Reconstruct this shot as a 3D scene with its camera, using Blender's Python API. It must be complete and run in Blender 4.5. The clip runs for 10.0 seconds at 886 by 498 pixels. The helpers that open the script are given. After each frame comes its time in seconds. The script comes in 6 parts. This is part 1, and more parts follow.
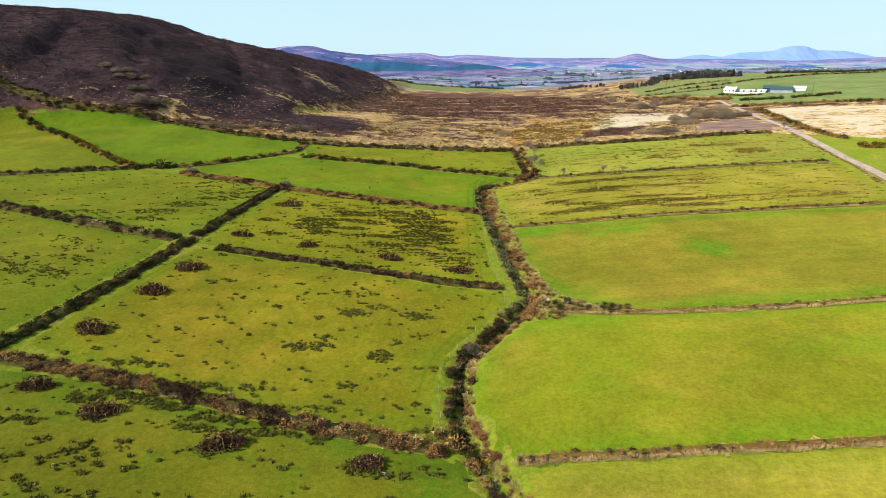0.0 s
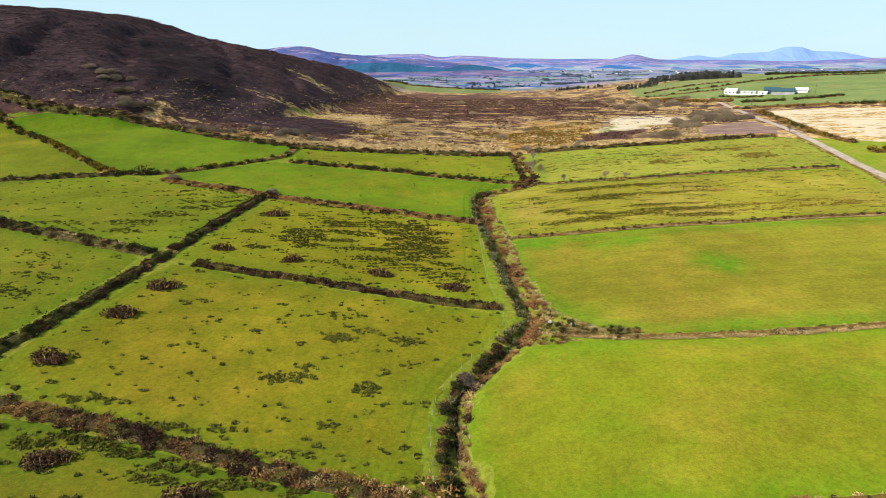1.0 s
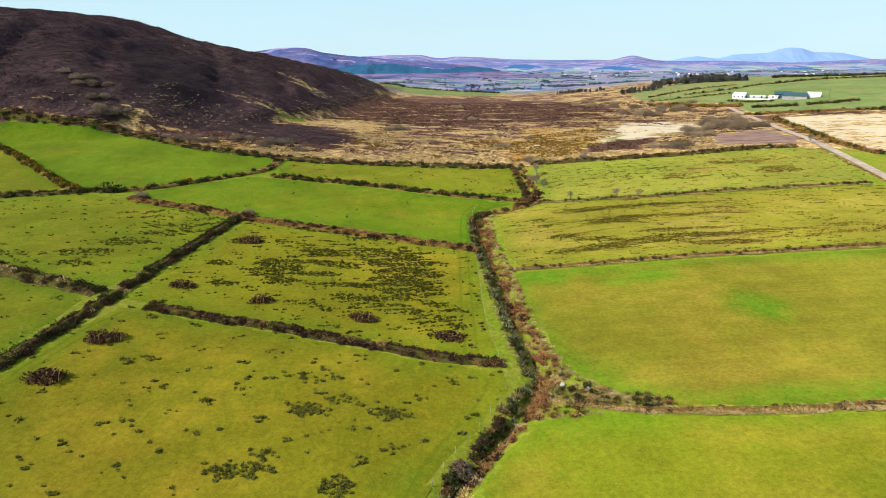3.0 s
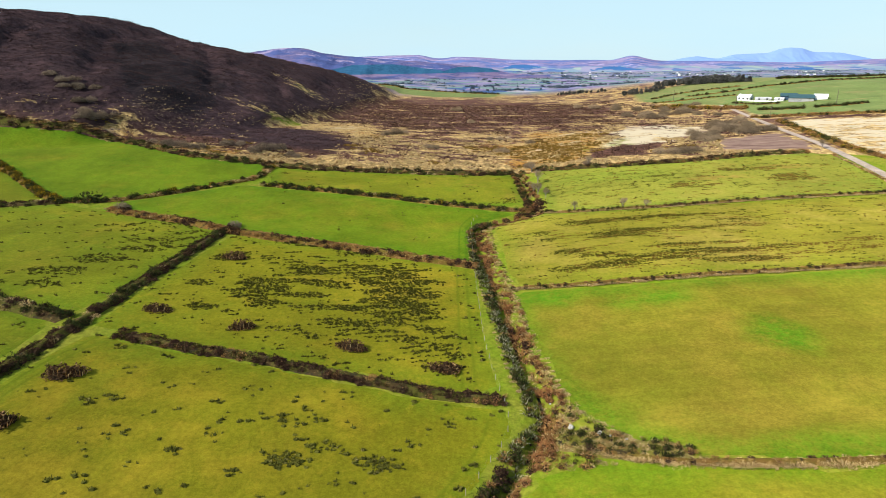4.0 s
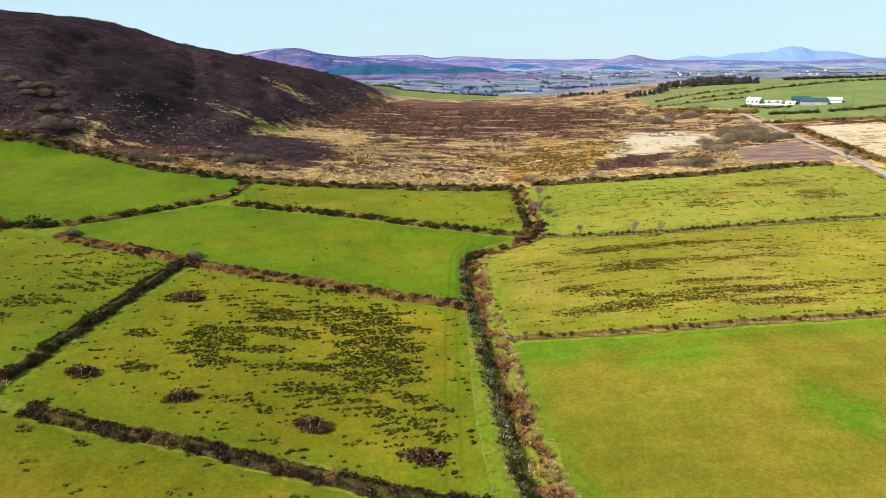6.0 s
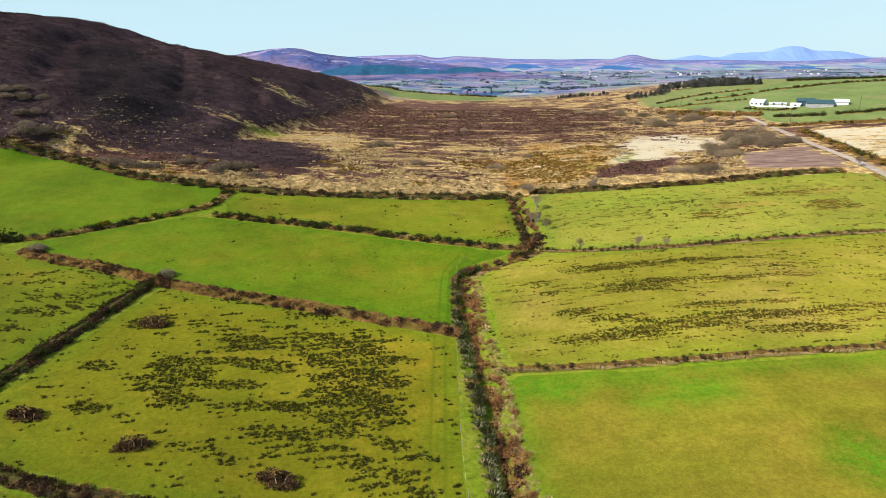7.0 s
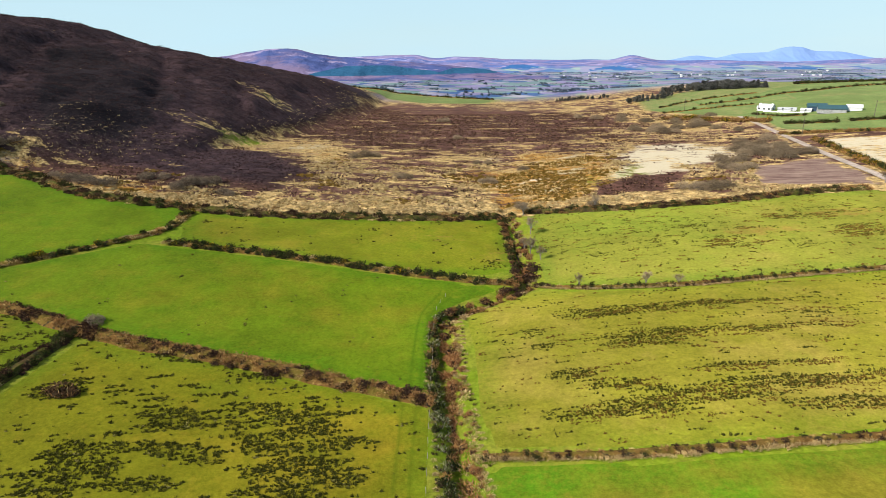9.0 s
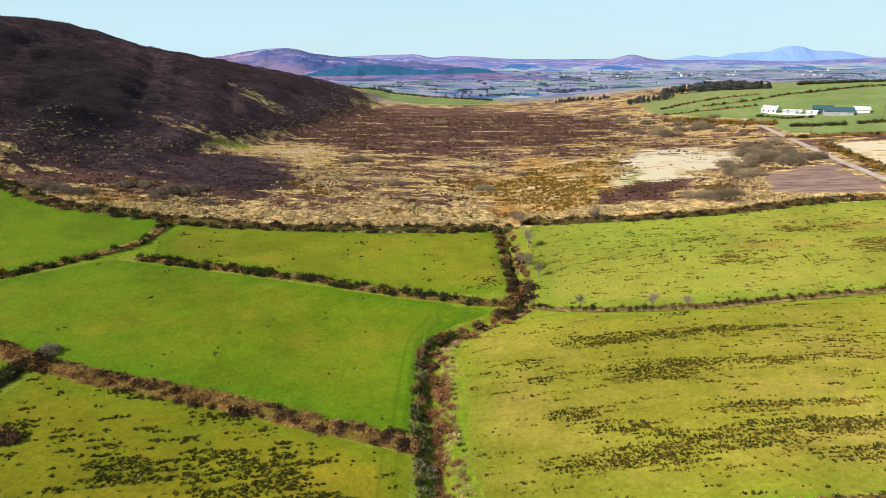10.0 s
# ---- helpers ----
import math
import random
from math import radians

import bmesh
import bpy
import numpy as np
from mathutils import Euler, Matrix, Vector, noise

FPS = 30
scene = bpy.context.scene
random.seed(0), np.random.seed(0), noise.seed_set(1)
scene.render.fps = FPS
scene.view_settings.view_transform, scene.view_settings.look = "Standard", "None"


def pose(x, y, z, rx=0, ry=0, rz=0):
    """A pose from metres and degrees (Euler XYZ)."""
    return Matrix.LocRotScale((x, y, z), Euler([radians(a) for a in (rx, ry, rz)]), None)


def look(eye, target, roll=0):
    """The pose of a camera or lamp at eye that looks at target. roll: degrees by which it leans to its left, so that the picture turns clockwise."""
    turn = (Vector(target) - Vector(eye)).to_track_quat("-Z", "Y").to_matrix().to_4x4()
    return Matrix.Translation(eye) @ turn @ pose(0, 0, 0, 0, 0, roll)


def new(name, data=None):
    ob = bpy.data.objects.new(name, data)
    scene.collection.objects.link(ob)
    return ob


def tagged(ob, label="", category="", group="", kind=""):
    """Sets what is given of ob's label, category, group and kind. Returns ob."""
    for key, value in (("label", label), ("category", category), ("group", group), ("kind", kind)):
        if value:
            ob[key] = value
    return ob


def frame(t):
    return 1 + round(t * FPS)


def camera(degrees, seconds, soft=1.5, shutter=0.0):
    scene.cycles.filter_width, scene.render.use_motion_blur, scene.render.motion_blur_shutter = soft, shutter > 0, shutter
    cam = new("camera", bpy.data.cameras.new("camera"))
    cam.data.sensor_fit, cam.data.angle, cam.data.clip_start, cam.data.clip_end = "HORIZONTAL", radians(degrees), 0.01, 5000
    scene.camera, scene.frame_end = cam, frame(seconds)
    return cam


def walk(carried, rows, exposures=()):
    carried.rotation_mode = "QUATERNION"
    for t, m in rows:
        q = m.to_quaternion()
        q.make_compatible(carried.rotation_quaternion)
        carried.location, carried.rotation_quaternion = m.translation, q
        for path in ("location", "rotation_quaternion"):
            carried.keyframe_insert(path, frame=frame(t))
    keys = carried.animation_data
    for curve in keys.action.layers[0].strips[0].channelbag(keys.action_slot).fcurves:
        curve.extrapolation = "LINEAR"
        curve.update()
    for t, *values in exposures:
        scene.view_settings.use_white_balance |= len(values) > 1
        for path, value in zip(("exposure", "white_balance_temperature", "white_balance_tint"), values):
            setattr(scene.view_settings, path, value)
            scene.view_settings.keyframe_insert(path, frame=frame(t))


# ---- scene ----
from mathutils.geometry import delaunay_2d_cdt

cam = camera(73.1, 10.0, 0.6)
METRES, EYE, TILT, LEAN, TURN = 90.36, 45.0, 2.4, 0.0, 0.0
ROWS = [
    (0.0, 0.0, 0.0, 0.0, -0.14, -20.24, 0.37),
    (0.5, 0.0033, 0.047, -0.0009, -0.27, -20.21, 0.37),
    (1.0, 0.0066, 0.0938, -0.0016, -0.46, -20.18, 0.35),
    (1.5, 0.01, 0.141, -0.0013, -0.5, -20.16, 0.37),
    (2.0, 0.0134, 0.1885, 0.0005, -0.5, -20.15, 0.34),
    (2.5, 0.0166, 0.2361, 0.003, -0.53, -20.12, 0.33),
    (4.0, 0.0276, 0.3818, 0.0096, -0.58, -20.11, 0.37),
    (4.5, 0.0326, 0.4315, 0.0119, -0.59, -20.12, 0.39),
    (5.0, 0.0388, 0.4812, 0.0141, -0.61, -20.14, 0.42),
    (5.5, 0.0465, 0.5312, 0.0164, -0.63, -20.16, 0.44),
    (7.0, 0.0773, 0.6825, 0.0221, -0.67, -20.19, 0.49),
    (7.5, 0.0891, 0.7332, 0.0238, -0.69, -20.2, 0.49),
    (8.0, 0.1011, 0.7837, 0.0256, -0.7, -20.19, 0.48),
    (8.5, 0.1126, 0.8344, 0.0277, -0.71, -20.19, 0.47),
    (9.0, 0.1236, 0.8854, 0.0291, -0.71, -20.19, 0.45),
    (9.5, 0.1338, 0.936, 0.031, -0.74, -20.2, 0.44),
    (10.0, 0.144, 0.9867, 0.0326, -0.75, -20.24, 0.45),
]
walk(cam, [(t, pose(0, 0, EYE, TILT, LEAN, TURN) @ pose(METRES * x, METRES * y, METRES * z, 90 + pitch, roll, yaw)) for t, x, y, z, yaw, pitch, roll in ROWS], [(0.0, 0.72), (5.0, 0.68), (10.0, 0.63)])

# ---- light ----
SUN_FROM = Vector((-0.93, -0.37, 0.78)).normalized()
world = bpy.data.worlds.new("sky")
scene.world = world
world.use_nodes = True
wn = world.node_tree
sky = wn.nodes.new("ShaderNodeTexSky")
sky.sky_type = "NISHITA"
sky.sun_disc = False
sky.sun_elevation = math.asin(SUN_FROM.z)
sky.sun_rotation = math.atan2(SUN_FROM.x, SUN_FROM.y)
sky.altitude = 100
sky.air_density, sky.dust_density, sky.ozone_density = 1.0, 0.2, 2.0
# a thin bright veil of spring haze over the blue
veil, coord, cloud, fade = (wn.nodes.new(k) for k in ("ShaderNodeMix", "ShaderNodeTexCoord", "ShaderNodeTexNoise", "ShaderNodeMapRange"))
veil.data_type = "RGBA"
veil.inputs[7].default_value = (5.15, 7.35, 8.4, 1.0)
stretch = wn.nodes.new("ShaderNodeMapping")
stretch.inputs["Scale"].default_value = (1, 1, 6)
wn.links.new(coord.outputs["Generated"], stretch.inputs[0])
wn.links.new(stretch.outputs[0], cloud.inputs["Vector"])
cloud.inputs["Scale"].default_value, cloud.inputs["Detail"].default_value = 2.5, 4
fade.inputs[1].default_value, fade.inputs[2].default_value = 0.3, 0.7
fade.inputs[3].default_value, fade.inputs[4].default_value = 0.80, 0.97
wn.links.new(cloud.outputs["Fac"], fade.inputs[0])
high, thin = wn.nodes.new("ShaderNodeSeparateXYZ"), wn.nodes.new("ShaderNodeMapRange")
wn.links.new(coord.outputs["Generated"], high.inputs[0])
wn.links.new(high.outputs[2], thin.inputs[0])
thin.interpolation_type = "SMOOTHSTEP"
for i, v in zip((1, 2, 3, 4), (0.08, 0.55, 1.0, 0.22)):
    thin.inputs[i].default_value = v
both = wn.nodes.new("ShaderNodeMath")
both.operation = "MULTIPLY"
wn.links.new(fade.outputs[0], both.inputs[0])
wn.links.new(thin.outputs[0], both.inputs[1])
wn.links.new(both.outputs[0], veil.inputs[0])
wn.links.new(sky.outputs[0], veil.inputs[6])
wn.links.new(veil.outputs[2], wn.nodes["Background"].inputs[0])
wn.nodes["Background"].inputs[1].default_value = 0.075
sun = new("sun", bpy.data.lights.new("sun", "SUN"))
sun.data.energy, sun.data.angle, sun.data.color = 5.0, radians(0.53), (1.0, 0.95, 0.87)
sun.matrix_world = look((0, 0, 300), Vector((0, 0, 300)) - SUN_FROM)


# ---- materials ----
class Mat:
    """A small builder for a node material with one Principled shader."""

    def __init__(self, name, rough=0.9, spec=0.15):
        self.m = bpy.data.materials.new(name)
        self.m.use_nodes = True
        self.t = self.m.node_tree
        self.b = self.t.nodes["Principled BSDF"]
        self.b.inputs["Roughness"].default_value = rough
        self.b.inputs["Specular IOR Level"].default_value = spec
        self.pos = self.node("ShaderNodeNewGeometry").outputs["Position"]

    def node(self, kind):
        return self.t.nodes.new(kind)

    def put(self, value, socket):
        if hasattr(value, "is_linked"):
            self.t.links.new(value, socket)
        else:
            socket.default_value = (*value, 1.0) if isinstance(value, tuple) and len(value) == 3 and socket.type == "RGBA" else value

    def noise(self, scale, detail=4.0, rough=0.6, stretch=(1, 1, 1), turn=0.0, shift=(0, 0, 0)):
        mp, n = self.node("ShaderNodeMapping"), self.node("ShaderNodeTexNoise")
        mp.inputs["Scale"].default_value, mp.inputs["Rotation"].default_value = stretch, (0, 0, turn)
        mp.inputs["Location"].default_value = shift
        self.put(self.pos, mp.inputs["Vector"])
        self.put(mp.outputs[0], n.inputs["Vector"])
        n.inputs["Scale"].default_value, n.inputs["Detail"].default_value, n.inputs["Roughness"].default_value = scale, detail, rough
        return n.outputs["Fac"]

    def math(self, op, a, b=0.0, clamp=False):
        n = self.node("ShaderNodeMath")
        n.operation, n.use_clamp = op, clamp
        self.put(a, n.inputs[0])
        self.put(b, n.inputs[1])
        return n.outputs[0]

    def ramp(self, value, lo, hi, a=0.0, b=1.0):
        n = self.node("ShaderNodeMapRange")
        n.interpolation_type = "SMOOTHSTEP"
        self.put(value, n.inputs[0])
        for i, v in zip((1, 2, 3, 4), (lo, hi, a, b)):
            n.inputs[i].default_value = v
        return n.outputs[0]

    def mix(self, fac, a, b):
        n = self.node("ShaderNodeMix")
        n.data_type = "RGBA"
        self.put(fac, n.inputs[0])
        self.put(a, n.inputs[6])
        self.put(b, n.inputs[7])
        return n.outputs[2]

    def scale(self, colour, value):
        n = self.node("ShaderNodeMix")
        n.data_type, n.blend_type = "RGBA", "MULTIPLY"
        n.inputs[0].default_value = 1.0
        self.put(colour, n.inputs[6])
        c = self.node("ShaderNodeCombineColor")
        for i in range(3):
            self.put(value, c.inputs[i])
        self.t.links.new(c.outputs[0], n.inputs[7])
        return n.outputs[2]

    def attr(self, name):
        n = self.node("ShaderNodeAttribute")
        n.attribute_name = name
        return n.outputs["Fac"]

    def island(self):
        return self.node("ShaderNodeNewGeometry").outputs["Random Per Island"]

    def per_object(self):
        return self.node("ShaderNodeObjectInfo").outputs["Random"]

    def bump(self, value, strength=0.5, distance=0.1):
        n = self.node("ShaderNodeBump")
        n.inputs["Strength"].default_value, n.inputs["Distance"].default_value = strength, distance
        self.put(value, n.inputs["Height"])
        self.t.links.new(n.outputs[0], self.b.inputs["Normal"])

    def done(self, colour, translucent=0.0):
        self.put(colour, self.b.inputs["Base Color"])
        if translucent:
            tr, add = self.node("ShaderNodeBsdfTranslucent"), self.node("ShaderNodeMixShader")
            self.put(colour, tr.inputs[0])
            add.inputs[0].default_value = translucent
            self.t.links.new(self.b.outputs[0], add.inputs[1])
            self.t.links.new(tr.outputs[0], add.inputs[2])
            self.t.links.new(add.outputs[0], self.t.nodes["Material Output"].inputs[0])
        return self.m


def leaf_material(name, dark, light, accent=None, share=0.1, translucent=0.15):
    """Leaves or stalks whose colour wanders from leaf to leaf and from plant to plant."""
    k = Mat(name, 0.9, 0.02)
    c = k.mix(k.island(), dark, light)
    c = k.scale(c, k.ramp(k.per_object(), 0, 1, 0.7, 1.25))
    if accent:
        c = k.mix(k.ramp(k.math("FRACT", k.math("MULTIPLY", k.island(), 17.3)), 1 - share, 1 - share + 0.02), c, accent)
    return k.done(c, translucent)


def grass_material(name, base, dry, lush, dry_amount=0.5, rows=0.0, patches=0.42):
    """Grazed turf: drier and greener patches, fine grain, droppings and tracks."""
    k = Mat(name, 0.95, 0.05)
    k.b.inputs["Diffuse Roughness"].default_value = 0.45
    big, mid, fine = k.noise(0.035, 3), k.noise(0.16, 4, 0.65), k.noise(1.6, 5, 0.75)
    wide = k.math("ADD", k.math("MULTIPLY", big, 0.65), k.math("MULTIPLY", mid, 0.35))
    lo = 0.62 - 0.3 * dry_amount
    c = k.mix(k.ramp(wide, lo, lo + 0.2), base, dry)
    c = k.mix(k.ramp(k.noise(0.09, 4, 0.6, shift=(40, 7, 0)), 0.55, 0.72, 0, patches), c, lush)
    c = k.mix(k.math("MULTIPLY", k.attr("lush"), k.ramp(k.noise(0.8, 5, 0.75, shift=(2, 8, 0)), 0.36, 0.6, 0.6, 1.0)), c, lush)
    c = k.mix(k.ramp(k.math("ADD", k.attr("rust"), k.math("MULTIPLY", k.math("SUBTRACT", k.noise(0.5, 5, 0.75, stretch=(0.6, 1, 1)), 0.5), 1.6)), 0.42, 0.75, 0, 0.8), c, (0.235, 0.15, 0.032))
    if rows:
        streak = k.noise(0.5, 3, 0.6, stretch=(0.05, 1, 1), turn=rows)
        c = k.scale(c, k.ramp(streak, 0.3, 0.7, 0.93, 1.06))
    c = k.scale(c, k.ramp(k.noise(0.3, 4, 0.6, shift=(17, 31, 0)), 0.3, 0.7, 0.92, 1.07))
    c = k.mix(k.ramp(k.noise(0.22, 4, 0.7, shift=(70, 11, 0)), 0.55, 0.74, 0, 0.55), c, dry)
    c = k.scale(c, k.ramp(k.noise(0.055, 3, 0.55, shift=(33, 51, 0)), 0.36, 0.64, 0.86, 1.08))
    c = k.scale(c, k.ramp(fine, 0.28, 0.72, 0.79, 1.18))
    c = k.mix(k.ramp(k.noise(0.55, 5, 0.75, shift=(21, 5, 0)), 0.52, 0.74, 0, 0.4), c, tuple(1.1 * v for v in dry))
    c = k.scale(c, k.ramp(k.noise(5.0, 3, 0.8), 0.28, 0.72, 0.86, 1.14))
    c = k.mix(k.ramp(k.noise(0.8, 3, 0.5, shift=(3, 90, 0)), 0.68, 0.76, 0, 0.35), c, tuple(v * 0.55 for v in base))
    c = k.mix(k.math("MULTIPLY", k.attr("worn"), 0.55), c, tuple(0.7 * v for v in lush))
    k.bump(k.math("ADD", k.noise(0.7, 6, 0.75), k.math("MULTIPLY", fine, 0.4)), 0.5, 0.22)
    return k.done(c)


M_TURF = {
    "rough": grass_material("rough_turf", (0.116, 0.122, 0.007), (0.175, 0.145, 0.011), (0.060, 0.120, 0.006), 0.45),
    "olive": grass_material("olive_turf", (0.152, 0.146, 0.0075), (0.245, 0.186, 0.013), (0.108, 0.148, 0.007), 0.5),
    "gold": grass_material("golden_turf", (0.152, 0.142, 0.012), (0.195, 0.155, 0.017), (0.070, 0.158, 0.006), 0.55, 0.05, 0.15),
    "green": grass_material("green_turf", (0.158, 0.162, 0.008), (0.210, 0.178, 0.013), (0.095, 0.152, 0.007), 0.5),
    "meadow": grass_material("meadow_turf", (0.140, 0.154, 0.008), (0.192, 0.168, 0.014), (0.086, 0.158, 0.006), 0.55),
    "pale": grass_material("pale_turf", (0.190, 0.192, 0.024), (0.230, 0.200, 0.034), (0.135, 0.185, 0.017), 0.4),
    "mid": grass_material("mid_turf", (0.134, 0.151, 0.0075), (0.196, 0.172, 0.013), (0.092, 0.146, 0.0065), 0.45),
    "lush": grass_material("lush_turf", (0.103, 0.152, 0.0058), (0.160, 0.160, 0.010), (0.069, 0.147, 0.005), 0.4),
    # turf of the distant pastures, greyed and blued to paint in haze
    "slope": grass_material("hazy_slope_turf", (0.125, 0.165, 0.050), (0.185, 0.178, 0.068), (0.105, 0.155, 0.046), 0.4),
    "straw": grass_material("straw_turf", (0.192, 0.174, 0.017), (0.255, 0.202, 0.034), (0.148, 0.168, 0.012), 0.55, 0.05),
}


def moor_material():
    k = Mat("moorland", 0.95, 0.05)
    k.b.inputs["Diffuse Roughness"].default_value = 0.4
    fine, mid, big = k.noise(0.9, 5, 0.75), k.noise(0.12, 5, 0.65), k.noise(0.02, 4)
    streak = k.noise(0.26, 6, 0.72, stretch=(0.3, 0.7, 1), turn=0.03)
    rough = k.math("ADD", k.math("MULTIPLY", k.ramp(streak, 0.32, 0.68), 0.75), k.math("MULTIPLY", fine, 0.25))

    def cover(name, sharp=5.0, wander=1.3):
        v = k.math("ADD", k.attr(name), k.math("MULTIPLY", k.math("SUBTRACT", rough, 0.5), wander))
        return k.math("ADD", k.math("MULTIPLY", k.math("SUBTRACT", v, 0.5), sharp), 0.5, clamp=True)

    c = k.mix(k.ramp(mid, 0.35, 0.65), (0.45, 0.30, 0.115), (0.19, 0.105, 0.042))
    c = k.mix(k.ramp(fine, 0.35, 0.65), c, (0.56, 0.40, 0.175))
    c = k.scale(c, k.ramp(k.noise(0.5, 5, 0.8, stretch=(0.8, 0.8, 1)), 0.34, 0.66, 0.28, 1.4))
    c = k.mix(cover("rust"), c, k.scale(k.mix(mid, (0.42, 0.20, 0.035), (0.27, 0.15, 0.04)), k.ramp(k.noise(0.5, 5, 0.8, shift=(4, 4, 0)), 0.33, 0.67, 0.4, 1.3)))
    c = k.mix(cover("pale"), c, k.mix(fine, (0.54, 0.47, 0.34), (0.43, 0.35, 0.225)))
    c = k.mix(cover("green", 4), c, k.scale(k.mix(k.ramp(mid, 0.35, 0.65), (0.125, 0.180, 0.009), (0.190, 0.192, 0.022)), k.ramp(k.noise(1.3, 5, 0.75), 0.3, 0.7, 0.7, 1.25)))
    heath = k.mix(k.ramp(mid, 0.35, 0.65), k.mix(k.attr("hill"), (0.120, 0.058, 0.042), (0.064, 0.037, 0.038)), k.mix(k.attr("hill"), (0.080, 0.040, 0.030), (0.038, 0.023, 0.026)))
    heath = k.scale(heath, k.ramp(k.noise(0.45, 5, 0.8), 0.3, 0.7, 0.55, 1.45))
    # one ragged swath of the hill is coloured nearly black
    heath = k.mix(k.ramp(k.math("ADD", k.attr("dark_swath"), k.math("MULTIPLY", k.math("SUBTRACT", k.noise(0.06, 5, 0.7, shift=(8, 2, 0)), 0.5), 1.5)), 0.3, 0.7), heath, k.mix(fine, (0.014, 0.011, 0.013), (0.036, 0.024, 0.026)))
    stone = k.math("ADD", k.math("MULTIPLY", k.attr("fleck"), 0.15), k.noise(0.55, 4, 0.8, shift=(5, 60, 0)))
    heath = k.mix(k.ramp(stone, 0.70, 0.78, 0, 0.8), heath, (0.19, 0.135, 0.085))
    heath = k.scale(heath, k.ramp(big, 0.3, 0.7, 0.7, 1.25))
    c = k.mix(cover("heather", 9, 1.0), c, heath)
    c = k.mix(cover("bare", 5, 1.1), c, k.mix(k.ramp(k.noise(0.8, 5, 0.75, stretch=(0.12, 1, 1), turn=0.12), 0.35, 0.65), (0.13, 0.075, 0.062), (0.27, 0.185, 0.145)))
    # the patchwork of small farms far down the valley, blue haze mixed into its colours
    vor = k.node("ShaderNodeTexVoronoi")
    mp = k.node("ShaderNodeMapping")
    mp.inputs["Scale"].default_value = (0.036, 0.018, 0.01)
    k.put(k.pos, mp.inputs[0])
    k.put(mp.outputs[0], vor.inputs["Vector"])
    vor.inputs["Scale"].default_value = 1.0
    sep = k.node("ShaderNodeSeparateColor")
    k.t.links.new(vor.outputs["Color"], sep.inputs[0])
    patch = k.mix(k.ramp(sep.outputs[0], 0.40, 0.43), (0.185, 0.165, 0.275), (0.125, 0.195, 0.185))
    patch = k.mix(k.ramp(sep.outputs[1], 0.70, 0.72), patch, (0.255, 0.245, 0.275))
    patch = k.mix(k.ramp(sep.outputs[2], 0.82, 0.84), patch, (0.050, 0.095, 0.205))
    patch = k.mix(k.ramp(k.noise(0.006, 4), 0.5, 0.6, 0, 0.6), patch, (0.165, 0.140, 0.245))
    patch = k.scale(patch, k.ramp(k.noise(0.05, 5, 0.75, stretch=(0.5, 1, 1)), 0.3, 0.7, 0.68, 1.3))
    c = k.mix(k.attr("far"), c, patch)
    # ground round those pastures takes the same haze-greyed green
    c = k.mix(k.attr("slope"), c, k.scale(k.mix(k.ramp(mid, 0.35, 0.65), (0.125, 0.165, 0.050), (0.185, 0.178, 0.068)), k.ramp(fine, 0.3, 0.7, 0.8, 1.2)))
    calm = k.math("SUBTRACT", 1.0, k.math("MULTIPLY", k.attr("green"), 0.55, clamp=True))
    lumps = k.math("MULTIPLY", k.math("ADD", k.noise(0.13, 4, 0.65, shift=(1, 5, 0)), k.math("MULTIPLY", k.noise(0.035, 3), 2.0)), k.math("MULTIPLY", k.attr("hill"), 2.2))
    k.bump(k.math("ADD", k.math("MULTIPLY", k.math("ADD", k.math("MULTIPLY", fine, 0.6), k.noise(0.35, 5, 0.7)), calm), lumps), 1.0, 0.8)
    return k.done(c)


M_MOOR = moor_material()


def plain(name, colour, rough=0.7, spec=0.3, grain=0.15, scale=3.0, metal=0.0):
    k = Mat(name, rough, spec)
    k.b.inputs["Metallic"].default_value = metal
    c = k.scale(colour, k.ramp(k.noise(scale, 4), 0.25, 0.75, 1 - grain, 1 + grain))
    c = k.scale(c, k.ramp(k.noise(scale * 7, 4), 0.25, 0.75, 1 - grain, 1 + grain))
    k.bump(k.noise(scale * 5, 4), 0.2, 0.02)
    return k.done(c)


def bank_material(name, brown, green, straw):
    k = Mat(name, 0.95, 0.03)
    a, b = k.noise(0.35, 4, 0.7), k.noise(1.7, 5, 0.75)
    c = k.mix(k.ramp(a, 0.4, 0.6), brown, green)
    c = k.mix(k.ramp(b, 0.52, 0.68), c, straw)
    c = k.mix(k.ramp(k.noise(0.8, 4, shift=(9, 9, 2)), 0.55, 0.65), c, (0.035, 0.03, 0.016))
    k.bump(b, 1.0, 0.4)
    return k.done(c)


M_BANK = bank_material("bank_turf", (0.155, 0.082, 0.024), (0.13, 0.095, 0.018), (0.34, 0.215, 0.07))
M_DARKBANK = bank_material("dark_bank_turf", (0.06, 0.040, 0.017), (0.07, 0.070, 0.013), (0.17, 0.115, 0.045))
M_PALEBANK = bank_material("pale_bank_turf", (0.20, 0.15, 0.045), (0.15, 0.145, 0.02), (0.40, 0.32, 0.15))
M_GORSE = leaf_material("gorse_leaves", (0.018, 0.026, 0.008), (0.06, 0.068, 0.018), (0.10, 0.065, 0.03), 0.2)
M_BLOOM = leaf_material("gorse_in_flower", (0.05, 0.045, 0.01), (0.16, 0.11, 0.012), (0.50, 0.31, 0.01), 0.14)
M_BRACKEN = leaf_material("dead_bracken", (0.175, 0.086, 0.028), (0.36, 0.198, 0.070), (0.48, 0.34, 0.16), 0.10)
